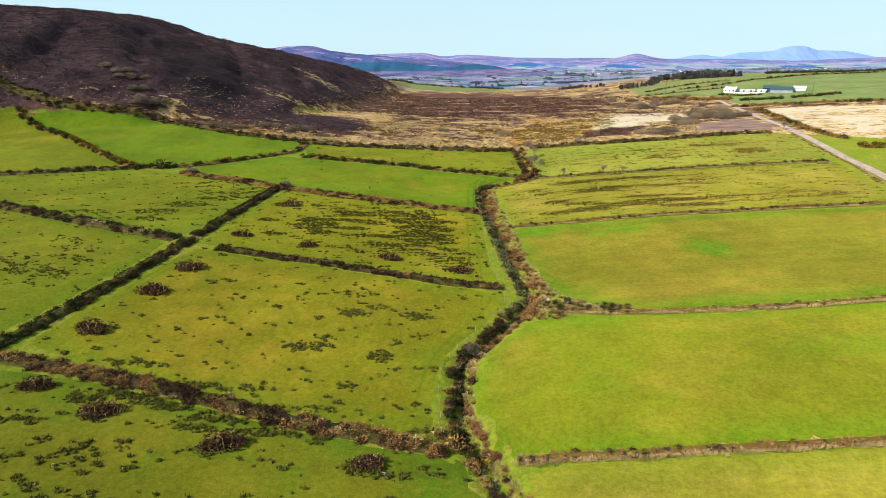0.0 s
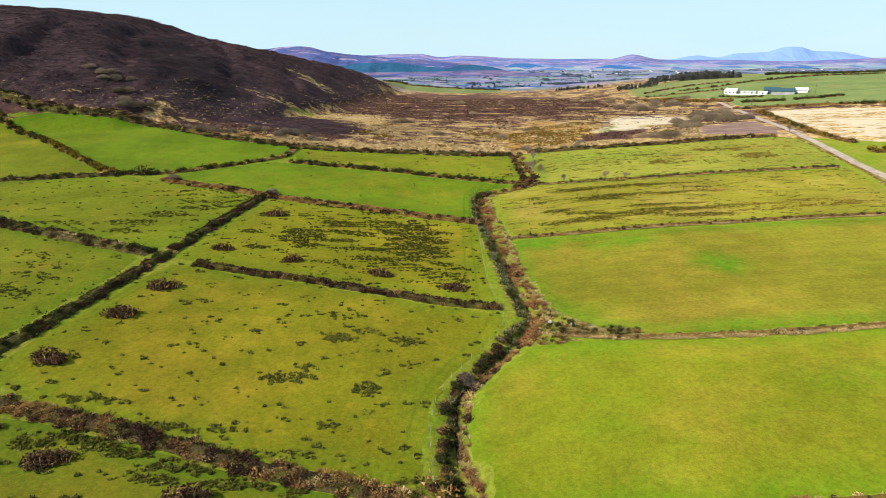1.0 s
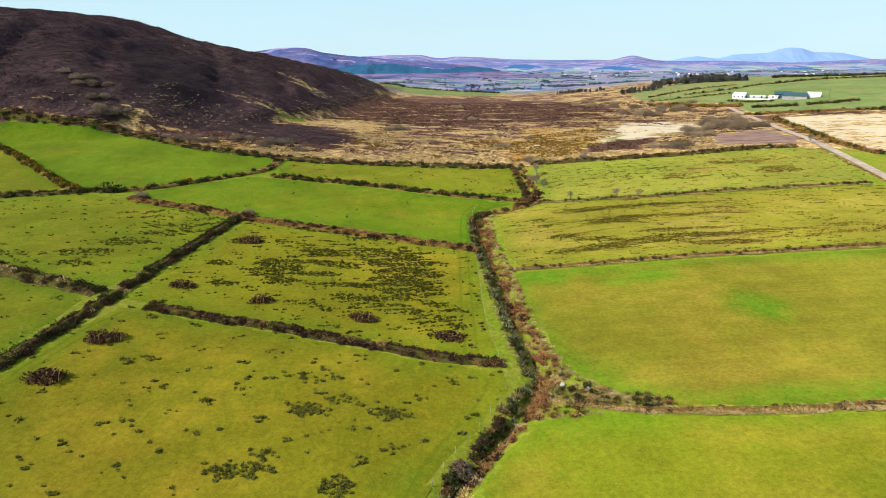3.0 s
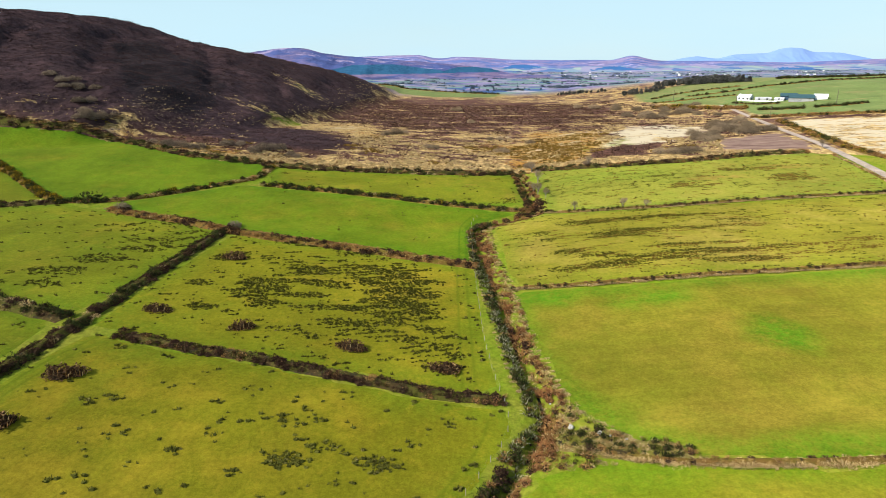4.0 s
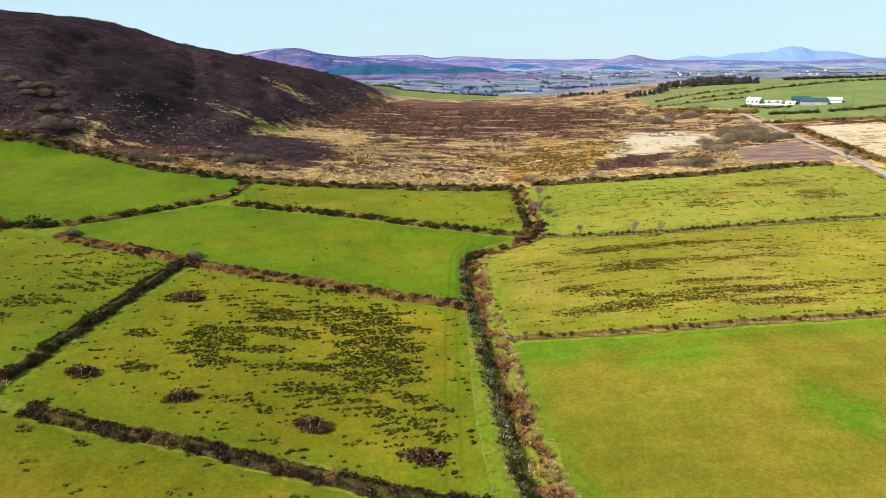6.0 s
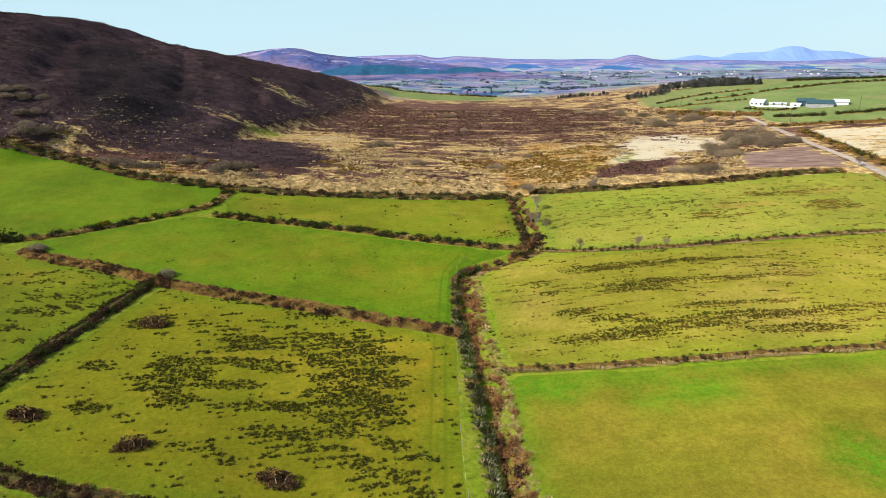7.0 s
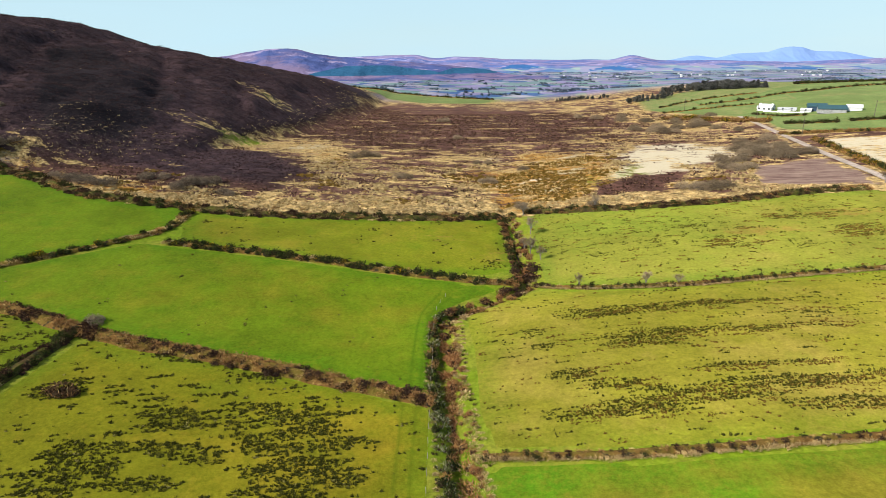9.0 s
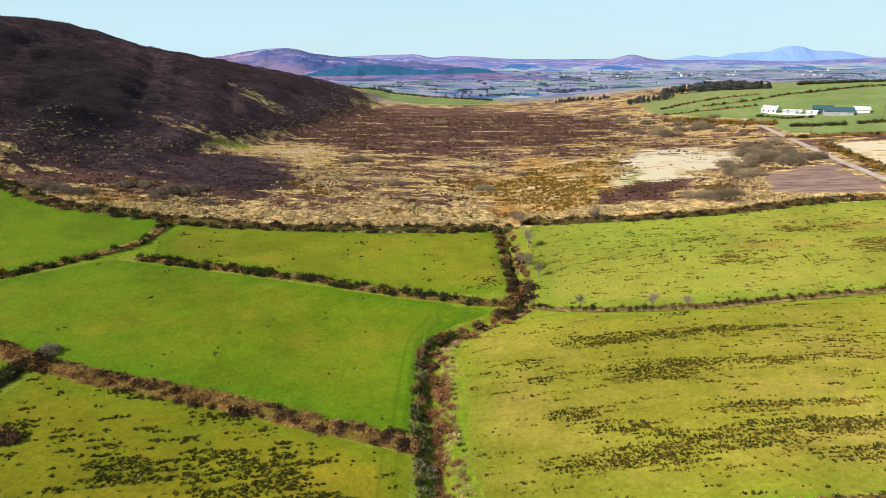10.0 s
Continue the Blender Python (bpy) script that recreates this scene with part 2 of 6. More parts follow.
M_RUST = leaf_material("rusty_bramble", (0.160, 0.070, 0.028), (0.32, 0.155, 0.058), (0.44, 0.28, 0.13), 0.08)
M_MOUND = leaf_material("mound_heather", (0.022, 0.014, 0.009), (0.105, 0.058, 0.030), (0.25, 0.155, 0.07), 0.09)
M_HEATH = leaf_material("heather_sprigs", (0.020, 0.012, 0.009), (0.080, 0.042, 0.026), (0.16, 0.09, 0.045), 0.10)
M_HILL = leaf_material("hill_heather", (0.030, 0.018, 0.019), (0.078, 0.047, 0.044), None, 0.1, 0.1)
M_BOG = leaf_material("bog_heather", (0.05, 0.028, 0.022), (0.15, 0.078, 0.052), (0.24, 0.15, 0.08), 0.14)
M_WIRE = plain("fence_wire", (0.26, 0.25, 0.20), 1.0, 0.0, 0.1, 4.0)
M_STRAW = leaf_material("bleached_grass", (0.37, 0.255, 0.105), (0.58, 0.435, 0.215), (0.22, 0.13, 0.05), 0.12)
M_RUSH = leaf_material("rush_stalks", (0.038, 0.040, 0.008), (0.115, 0.112, 0.019), (0.21, 0.18, 0.05), 0.06)
M_RUSTRUSH = leaf_material("dying_rush_stalks", (0.10, 0.058, 0.012), (0.26, 0.16, 0.035))
M_TWIG = leaf_material("bare_twigs", (0.105, 0.080, 0.060), (0.25, 0.190, 0.135), (0.30, 0.23, 0.15), 0.15, 0.25)
M_SALLOW = leaf_material("sallow_twigs", (0.20, 0.145, 0.092), (0.31, 0.235, 0.150), None, 0.1, 0.25)
# darker than the twigs, painting in the shade within the scrub
M_TWIGCORE = plain("shade_twig_core", (0.115, 0.088, 0.062), 0.95, 0.05, 0.3, 2.0)
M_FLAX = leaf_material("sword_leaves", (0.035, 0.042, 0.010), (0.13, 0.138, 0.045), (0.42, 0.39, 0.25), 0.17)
# near-black brown for bush cores, shade given as colour
M_CORE = plain("shade_core", (0.042, 0.027, 0.015), 0.95, 0.05, 0.3, 2.0)
M_BARK = plain("grey_bark", (0.24, 0.21, 0.18), 0.9, 0.1, 0.25, 4.0)
M_FIR = leaf_material("fir_needles", (0.06, 0.06, 0.056), (0.13, 0.125, 0.105), None, 0.1, 0.05)
# distant foliage, with blue haze painted into the leaf colours
M_FARFIR = leaf_material("haze_teal_needles", (0.035, 0.10, 0.13), (0.05, 0.135, 0.165), None, 0.1, 0.05)
M_FARHEDGE = leaf_material("haze_blue_hedge_leaves", (0.065, 0.09, 0.125), (0.11, 0.145, 0.17), None, 0.1, 0.05)
M_ROAD = plain("worn_tarmac", (0.37, 0.295, 0.24), 0.9, 0.1, 0.25, 0.4)
M_STONE = plain("field_stone", (0.36, 0.34, 0.30), 0.9, 0.2, 0.3, 2.0)
M_WHITE = plain("limewash", (0.72, 0.71, 0.69), 0.8, 0.2, 0.12, 0.7)
M_SLATE = plain("slate_roof", (0.42, 0.42, 0.42), 0.6, 0.3, 0.15, 1.0)
M_PALEROOF = plain("pale_roof_sheets", (0.58, 0.58, 0.58), 0.6, 0.3, 0.1, 1.0)
M_SHED = plain("blue_green_cladding", (0.035, 0.080, 0.090), 0.45, 0.4, 0.1, 0.6)
M_SHEDWALL = plain("dark_blue_sheeting", (0.03, 0.06, 0.10), 0.5, 0.4, 0.15, 0.6)
M_BLOCKWALL = plain("grey_block_wall", (0.30, 0.30, 0.29), 0.9, 0.1, 0.25, 0.8)
M_GLASS = plain("dark_window_glass", (0.03, 0.035, 0.04), 0.1, 0.6, 0.05, 1.0)
M_POLE = plain("tarred_pole", (0.13, 0.108, 0.078), 0.9, 0.1, 0.25, 6.0)
M_POST = plain("weathered_post", (0.27, 0.24, 0.19), 0.9, 0.1, 0.25, 6.0)
M_WATER = plain("peaty_water", (0.012, 0.010, 0.007), 0.5, 0.12, 0.2, 0.6)


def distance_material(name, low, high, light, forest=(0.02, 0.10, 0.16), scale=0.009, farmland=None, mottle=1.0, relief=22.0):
    """Far hills: the blue of the air between is put into colour and glow; farmland: height up to which fields reach."""
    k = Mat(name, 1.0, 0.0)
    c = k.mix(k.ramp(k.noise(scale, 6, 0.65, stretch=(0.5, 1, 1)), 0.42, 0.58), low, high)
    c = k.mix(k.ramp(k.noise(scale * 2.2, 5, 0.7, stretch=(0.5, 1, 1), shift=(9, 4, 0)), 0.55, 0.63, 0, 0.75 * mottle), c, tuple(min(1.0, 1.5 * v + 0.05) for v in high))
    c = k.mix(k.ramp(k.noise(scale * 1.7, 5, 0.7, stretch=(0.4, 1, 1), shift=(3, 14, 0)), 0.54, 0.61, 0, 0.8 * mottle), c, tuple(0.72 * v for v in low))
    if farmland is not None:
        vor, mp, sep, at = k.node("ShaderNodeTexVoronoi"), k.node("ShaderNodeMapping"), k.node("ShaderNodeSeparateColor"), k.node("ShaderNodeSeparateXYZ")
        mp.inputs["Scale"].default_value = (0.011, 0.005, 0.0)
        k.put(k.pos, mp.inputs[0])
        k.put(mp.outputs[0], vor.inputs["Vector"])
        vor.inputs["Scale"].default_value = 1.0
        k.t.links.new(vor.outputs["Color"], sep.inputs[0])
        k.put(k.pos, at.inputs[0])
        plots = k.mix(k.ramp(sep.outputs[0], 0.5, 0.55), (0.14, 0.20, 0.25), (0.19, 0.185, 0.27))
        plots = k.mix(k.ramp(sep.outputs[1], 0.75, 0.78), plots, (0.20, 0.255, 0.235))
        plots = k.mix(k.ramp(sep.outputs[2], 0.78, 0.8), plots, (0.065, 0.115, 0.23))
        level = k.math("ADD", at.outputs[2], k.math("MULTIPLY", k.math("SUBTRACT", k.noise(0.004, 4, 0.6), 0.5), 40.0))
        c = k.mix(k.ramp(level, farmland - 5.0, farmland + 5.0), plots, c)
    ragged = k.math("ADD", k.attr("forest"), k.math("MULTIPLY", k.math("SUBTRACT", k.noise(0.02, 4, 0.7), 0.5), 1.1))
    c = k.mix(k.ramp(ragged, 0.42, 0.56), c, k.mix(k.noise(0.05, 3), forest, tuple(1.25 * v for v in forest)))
    # the hills' own glow stands in for haze in front of them
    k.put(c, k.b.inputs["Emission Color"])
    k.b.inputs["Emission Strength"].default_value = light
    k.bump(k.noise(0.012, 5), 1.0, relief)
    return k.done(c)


# blues, teals and violets below carry painted haze, paler with distance
M_FAR_A = distance_material("haze_tinted_heath_hill", (0.050, 0.068, 0.17), (0.125, 0.098, 0.165), 0.36, (0.018, 0.060, 0.112))
M_FAR_B = distance_material("haze_tinted_purple_range", (0.078, 0.108, 0.25), (0.165, 0.140, 0.235), 0.46, (0.03, 0.085, 0.20), 0.006, 4.0)
M_FAR_C = distance_material("haze_blue_mountains", (0.135, 0.215, 0.40), (0.14, 0.215, 0.39), 0.52, scale=0.002, mottle=0.06, relief=5.0)


# ---- the lie of the land ----
def sstep(a, b, v):
    u = np.clip((v - a) / (b - a), 0.0, 1.0)
    return u * u * (3 - 2 * u)


STREAM_Y = (-400, 30, 45, 55, 64, 78, 90, 100, 115, 140, 160, 176, 184, 190, 210, 246, 270, 330)
STREAM_X = (12, 12, 10, 5, 2, 3, 11, 16.5, 15, 13.5, 12, 12, 22, 29, 29.5, 30, 33, 36)


def stream_x(y):
    """Where the stream runs, from south to north."""
    return np.interp(y, STREAM_Y, STREAM_X)


PLAN_X = (-900, -600, -450, -333, -274, -224, -178, -130, -87, -55, -30, 0)
RIDGE_X = (-900, -600, -450, -333, -302, -256, -226, -212, -202, -190, -178, -164, -138, -106, -88, -70, -62, -39, -20, 0)
RIDGE_Z = (60, 78, 83, 82, 80, 77.5, 75, 73, 69.5, 63.5, 60.5, 57, 51.5, 43, 38.5, 31, 26, 12, 2, -4)
RIDGE_Y = (330, 380, 420, 450, 460, 470, 490, 520, 560, 600, 620, 640)
FOOT_Y = (60, 90, 130, 180, 205, 225, 240, 247, 285, 420, 520, 560)


GULLIES = [(((-149.6, 307), (-159.5, 327.9), (-168.5, 349.7), (-179.2, 377.4), (-192.1, 410.6)), 1.7), (((-111.6, 337.4), (-120.5, 370.5), (-134, 413.1), (-160, 477)), 2.4), (((-85, 381.2), (-93.5, 409.2), (-100.5, 431.3)), 2.2), (((-145.9, 390.7), (-159.3, 417.6), (-181.3, 463.5)), 1.4), (((-186.6, 281.7), (-197.4, 316), (-209.8, 369.3)), 2.2), (((-125.6, 282.6), (-128.9, 307.1), (-137.6, 343)), 1.8)]


def height(x, y):
    """The lie of the land, in metres, over the whole country."""
    x, y = np.asarray(x, float), np.asarray(y, float)
    z = np.interp(y, (-900, 0, 60, 120, 200, 260, 330, 450, 600, 900, 1400, 2000, 3000, 5000), (-30, 0, 2.2, 4.6, 8.0, 10.6, 11.6, 12.0, 11.0, 6, 3, -4, -12, -12))
    dx = x - stream_x(y)
    near = 1 - sstep(260, 420, y)
    west = 5.5 * np.tanh((np.sqrt(dx * dx + 14.0 ** 2) - 14.0) / 75.0) + 3.0 * sstep(-65, -125, dx) * sstep(190, 245, y)
    east = 4.4 * np.tanh((np.sqrt(dx * dx + 6.0 ** 2) - 6.0) / 30.0) + 0.02 * np.maximum(dx - 50, 0)
    z = z + near * np.where(dx < 0, west, east)
    # the rise on which the farm stands
    z = z + 17.0 * sstep(100, 330, x + 0.10 * (y - 400)) * sstep(250, 420, y) * (1 - sstep(620, 1000, y))
    z = z + 8.0 * sstep(380, 700, x) * sstep(200, 500, y) * (1 - sstep(760, 1100, y))
    # the heather hill
    top = np.interp(x, RIDGE_X, RIDGE_Z)
    crest = np.interp(x, PLAN_X, RIDGE_Y)
    foot = np.interp(x, PLAN_X, FOOT_Y)
    u = np.clip((y - foot) / (crest - foot), 0, 1)
    v = np.clip((y - crest) / 300.0, 0, 1)
    steep = np.interp(x, (-180, -135, -112, -92), (2.7, 2.3, 2.1, 1.9))
    rise = np.where(y < crest, 1 - (1 - u) ** steep, 1 - v * v * (3 - 2 * v))
    hill = np.maximum(top - 12.0, 0) * rise + 5.0 * sstep(-95, -120, x) * sstep(0, 25, y - foot) * (1 - sstep(40, 100, y - foot))
    folds = np.sin(x * 0.055 + 1.7 * np.sin(y * 0.021)) * np.sin(y * 0.043 + x * 0.017) + 0.6 * np.sin(x * 0.13 + y * 0.05 + 2.0 * np.sin(x * 0.03))
    hill = hill + np.clip(hill / 20.0, 0, 1) * 2.0 * folds * (1 - sstep(0.35, 0.95, u) * (1 - v)) 
    hill = hill + np.clip(hill / 15.0, 0, 1) * 0.75 * (np.sin(x * 0.31 + 1.3 * np.sin(y * 0.09)) * np.sin(y * 0.17 + 0.9 * np.sin(x * 0.07)) + 0.6 * np.sin(0.23 * x - 0.19 * y + 1.7 * np.sin(0.06 * y)))
    hill = hill - 1.5 * np.exp(-((x + 165) / 22.0) ** 2 - ((y - 410 - 0.9 * (x + 165)) / 55.0) ** 2)
    hill = hill - 5.0 * np.exp(-((x + 76) / 12.0) ** 2 - ((y - 505) / 28.0) ** 2)
    for gully, deep in GULLIES:
        near_y = np.clip(y, gully[0][1], gully[-1][1])
        gap = np.abs(x - np.interp(near_y, [p[1] for p in gully], [p[0] for p in gully])) + np.abs(y - near_y)
        hill = hill - deep * np.exp(-(gap / 3.0) ** 2)
    z = z + hill
    # a green spur beyond the bog
    z = z + 15.0 * np.exp(-((x + 190) / 150.0) ** 2 - ((y - 900) / 150.0) ** 2)
    # the ditch of the stream
    z = z - 1.5 * np.exp(-(dx / 1.5) ** 2) * (1 - sstep(236, 262, y))
    return z


def part(name, data, material, parent=None, label="", place=None):
    """Links a mesh as one object, under a thing or a part."""
    if isinstance(data, bmesh.types.BMesh):
        me = bpy.data.meshes.new(name)
        data.to_mesh(me)
        data.free()
        data = me
    if material and not data.materials:
        data.materials.append(material)
    ob = new(name, data)
    if parent:
        ob.parent = parent
        ob.matrix_parent_inverse = parent.matrix_basis.inverted()
    if place is not None:
        ob.matrix_basis = place
    return tagged(ob, label)


def thing(name, place, label, category, group="", kind=""):
    ob = new(name)
    ob.empty_display_size = 0.3
    ob.matrix_basis = place
    return tagged(ob, label, category, group, kind)


def mesh_of(name, verts, faces, smooth=False, **attrs):
    """A mesh from arrays of corners and of triangles or quads."""
    verts, faces = np.asarray(verts, float), np.asarray(faces, int)
    me = bpy.data.meshes.new(name)
    n = faces.shape[1]
    me.vertices.add(len(verts))
    me.vertices.foreach_set("co", verts.ravel())
    me.loops.add(faces.size)
    me.loops.foreach_set("vertex_index", faces.ravel())
    me.polygons.add(len(faces))
    me.polygons.foreach_set("loop_start", np.arange(0, faces.size, n))
    me.polygons.foreach_set("use_smooth", np.full(len(faces), smooth))
    me.update(calc_edges=True)
    for key, value in attrs.items():
        me.attributes.new(key, "FLOAT", "POINT").data.foreach_set("value", np.asarray(value, float))
    return me


def edge_distance(px, py, poly):
    """Signed distance to a polygon's edge, positive within."""
    px, py = np.asarray(px, float), np.asarray(py, float)
    best, inside = np.full(px.shape, 1e9), np.zeros(px.shape, bool)
    for (ax, ay), (bx, by) in zip(poly, poly[1:] + poly[:1]):
        ex, ey = bx - ax, by - ay
        u = np.clip(((px - ax) * ex + (py - ay) * ey) / (ex * ex + ey * ey + 1e-9), 0, 1)
        best = np.minimum(best, np.hypot(px - ax - u * ex, py - ay - u * ey))
        if ey:
            cross = ((ay > py) != (by > py)) & (px < ex * (py - ay) / ey + ax)
            inside ^= cross
    return np.where(inside, best, -best)


def along(points, step, smooth=True):
    """A polyline, rounded at its corners and cut into even steps."""
    p = np.array(points, float)
    if smooth and len(p) > 2:
        for _ in range(2):
            q, r = p[:-1] * 0.75 + p[1:] * 0.25, p[:-1] * 0.25 + p[1:] * 0.75
            p = np.vstack([p[:1], np.stack([q, r], 1).reshape(-1, 2), p[-1:]])
    d = np.r_[0, np.cumsum(np.hypot(*np.diff(p, axis=0).T))]
    s = np.linspace(0, d[-1], max(2, int(d[-1] / step) + 1))
    return np.stack([np.interp(s, d, p[:, 0]), np.interp(s, d, p[:, 1])], 1)


def sides(line):
    t = np.gradient(line, axis=0)
    t /= np.linalg.norm(t, axis=1)[:, None] + 1e-9
    return t, np.stack([-t[:, 1], t[:, 0]], 1)


# ---- the land ----
WHITE_GRASS = [(67.9, 268.5), (82.2, 305.9), (94.6, 333.6), (115.5, 344.6), (133.9, 325.8), (111.1, 285.9), (78.1, 262.3)]
DARK_HEATH = [(56.5, 252), (69.9, 265.9), (94.4, 270.9), (78.4, 251.4), (58.5, 243.6)]
RUST_GRASS = [(30, 272), (49.4, 322.5), (76.1, 314.9), (65.9, 272.2), (47.1, 245.7), (33, 250)]
GREEN_STRIP = [(-107.2, 334.1), (-97, 334.2), (-83.4, 335.5), (-68.7, 332.6), (-62, 350), (-67.3, 360.1), (-79.5, 357.3), (-89.5, 349.2), (-103.2, 351.9)]
GREEN_GULLY = [(-96.7, 429.1), (-83.5, 417.7), (-72.5, 420.7), (-63.9, 435.2), (-66.7, 442.5), (-76.6, 441), (-90.4, 444.5)]
STRAW_LINES = [[(-121.2, 271.5), (-111.7, 274.3), (-102.9, 275.9), (-91.5, 266.9)], [(-88, 286.7), (-74, 275.9), (-62.5, 271.4), (-52, 270)], [(-122.3, 264.3), (-111.5, 264.4), (-97.8, 252.5)], [(-129.5, 280.6), (-120.9, 273.5), (-115.1, 275.1)]]
STRAW_BAND = [(-88.9, 345.6), (-80.4, 353.9), (-64.4, 362.2), (-45, 372), (-30, 345), (-28, 300), (-55, 338), (-77.9, 340.3)]
HEATH_LOBE = [(-123.7, 270.2), (-109.5, 301.2), (-101.4, 324.3), (-85.9, 324.9), (-58, 324), (-31, 284), (-40, 259), (-69.8, 264), (-99.5, 275.6), (-117.3, 268.7)]
BOG_HEATH = [(-72, 392), (-84, 440), (-58, 548), (-28, 640), (68, 567), (106, 528), (130, 466), (106, 397), (70, 358), (44, 359), (16, 350), (-9, 334), (-32, 362)]
DARK_SWATH = [(-181.8, 392.4), (-179, 439.4), (-157.4, 415.7), (-142.3, 418.1), (-109.1, 360.2), (-102.9, 325.9), (-103.2, 300.3), (-111.9, 283), (-122.3, 280.9), (-133.8, 305.8)]
GREEN_WET = [(51.7, 266.1), (63.1, 275.5), (73.9, 276.8), (82.1, 295.9), (78, 269.8), (66.2, 255.8), (55.5, 250.2)]
PLOUGHED = [(106.2, 250.3), (113.2, 268.3), (117.4, 274.7), (135, 282), (145.2, 287.3), (141.1, 262.2), (137, 248.1), (119.8, 247.7)]
TAN_FIELD = [(172, 330), (193.1, 330.6), (229.2, 315.6), (280.8, 291.6), (260, 220), (158.2, 212.2), (153, 226), (151.3, 246.4), (157.9, 277.9)]
GREEN_SPUR = [(-330, 1000), (-140, 905), (-60, 830), (30, 740), (75, 690), (55, 635), (0, 650), (-50, 740), (-140, 800), (-300, 860)]
FARM_SLOPE = [(156, 500), (166, 462), (190, 410), (178, 372), (190, 354), (206, 346), (300, 320), (700, 350), (900, 620), (520, 800), (300, 680), (240, 600), (170, 560)]

gx = np.unique(np.r_[-4950:-800:150.0, -800:-260:12.0, -260:-26:3.0, -26:46:1.5, 46:260:3.0, 260:700:9.0, 700:4951:150.0])
gy = np.unique(np.r_[-4950:-200:200.0, -200:20:10.0, 20:260:2.0, 260:500:3.0, 500:1100:9.0, 1100:4951:110.0])
X, Y = np.meshgrid(gx, gy)
Z = height(X, Y)


def wander(x, y, size, seed):
    """A smooth random field of about -1 to 1."""
    r = np.random.RandomState(seed)
    out = 0
    for i in range(7):
        a, b, c, d = r.uniform(0, 6.28, 4)
        k = (0.6 + 0.28 * i) / size
        out = out + np.sin(k * (x * np.cos(a) + y * np.sin(a)) * 6.28 + b + 0.8 * np.sin(k * (x * np.cos(c) + y * np.sin(c)) * 3.1 + d)) / (1 + 0.35 * i)
    return out / 2.6


def land_cover(X, Y):
    """What grows where on the open land, as shares of 0 to 1."""

    def soft(poly, width):
        return sstep(-width, width, edge_distance(X, Y, poly))

    hill_rise = np.maximum(np.interp(X, RIDGE_X, RIDGE_Z) - 12, 0) * np.clip((Y - np.interp(X, PLAN_X, FOOT_Y)) / 70, 0, 1) * sstep(900, 780, Y)
    on_hill = sstep(4, 11, hill_rise + 3 * wander(X, Y, 50, 3))
    moor = sstep(228, 262, Y) * sstep(760, 640, Y)
    near_bog = sstep(330, 270, Y + 8 * wander(X, Y, 50, 14))
    heather = 0.54 - 0.08 * near_bog + 0.33 * sstep(-5, -70, X) * near_bog + 0.2 * wander(X, Y * 1.6, 45, 5)
    heather = np.maximum(heather, (0.80 + 0.32 * wander(X * 0.22, Y * 1.2, 18, 15)) * soft(BOG_HEATH, 16))
    heather = np.maximum(heather, 1.05 * on_hill)
    heather = heather * (1 - (0.34 + 0.50 * sstep(-88, -62, X)) * soft(STRAW_BAND, 9))
    heather = np.maximum(heather, 1.05 * soft(HEATH_LOBE, 6))
    heather = np.maximum(heather * (1 - 0.5 * soft(WHITE_GRASS, 8)) * (1 - 0.8 * soft(RUST_GRASS, 12)), 1.05 * soft(DARK_HEATH, 3)) * moor
    heather = heather * (1 - 0.43 * soft(GREEN_STRIP, 8)) * (1 - 0.42 * soft(GREEN_GULLY, 8))
    seam = np.max([sstep(4.0, 0.8, -edge_distance(X, Y, p + p[-2:0:-1]) + 1.2 * wander(X, Y, 12, 37)) for p in STRAW_LINES], axis=0)
    heather = heather * (1 - 0.30 * seam)
    foot_band = sstep(-50, -75, X) * np.exp(-((Y - 10 - np.interp(X, (-240, -153, -126, -92, -55), (260, 257, 259, 241, 233))) / 13.0) ** 2)
    heather = heather * (1 - 0.22 * foot_band)
    for poly, w in ((TAN_FIELD, 3), (GREEN_SPUR, 12), (FARM_SLOPE, 4), (PLOUGHED, 3)):
        heather = heather * (1 - soft(poly, w))
    heather = heather * (1 - 0.15 * sstep(120, 150, X) * sstep(330, 420, Y)) * (1 - 0.34 * np.exp(-((X + 90) / 20) ** 2 - ((Y - 445) / 15) ** 2))
    pale = (0.68 + 0.22 * wander(X * 0.6, Y, 14, 19)) * soft(WHITE_GRASS, 10) * (1 - soft(DARK_HEATH, 4)) + 0.42 * soft(TAN_FIELD, 4) + moor * (0.2 + 0.28 * wander(X, Y * 1.6, 40, 11))
    rust = 0.62 * soft(RUST_GRASS, 18) + moor * (0.32 + 0.25 * wander(X, Y * 1.5, 40, 12)) * (1 - soft(TAN_FIELD, 4)) * (1 - soft(WHITE_GRASS, 8))
    rust = rust + 0.4 * foot_band
    green = 0.52 * soft(GREEN_STRIP, 6) + 0.55 * soft(GREEN_GULLY, 5) + 0.5 * soft(GREEN_SPUR, 8) + 0.5 * soft(FARM_SLOPE, 4) + 1.3 * sstep(1, -3, Y - np.interp(X, (-240, -153, -126, -92, -55, -4, 33, 60, 97, 140, 200), (260, 257, 259, 241, 233, 231, 237, 233, 236, 238, 200))) + 0.45 * soft(GREEN_WET, 9) + 0.45 * np.exp(-((X + 85) / 9) ** 2 - ((Y - 448) / 9) ** 2)
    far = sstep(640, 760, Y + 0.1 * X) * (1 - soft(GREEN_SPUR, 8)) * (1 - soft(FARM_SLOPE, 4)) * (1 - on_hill)
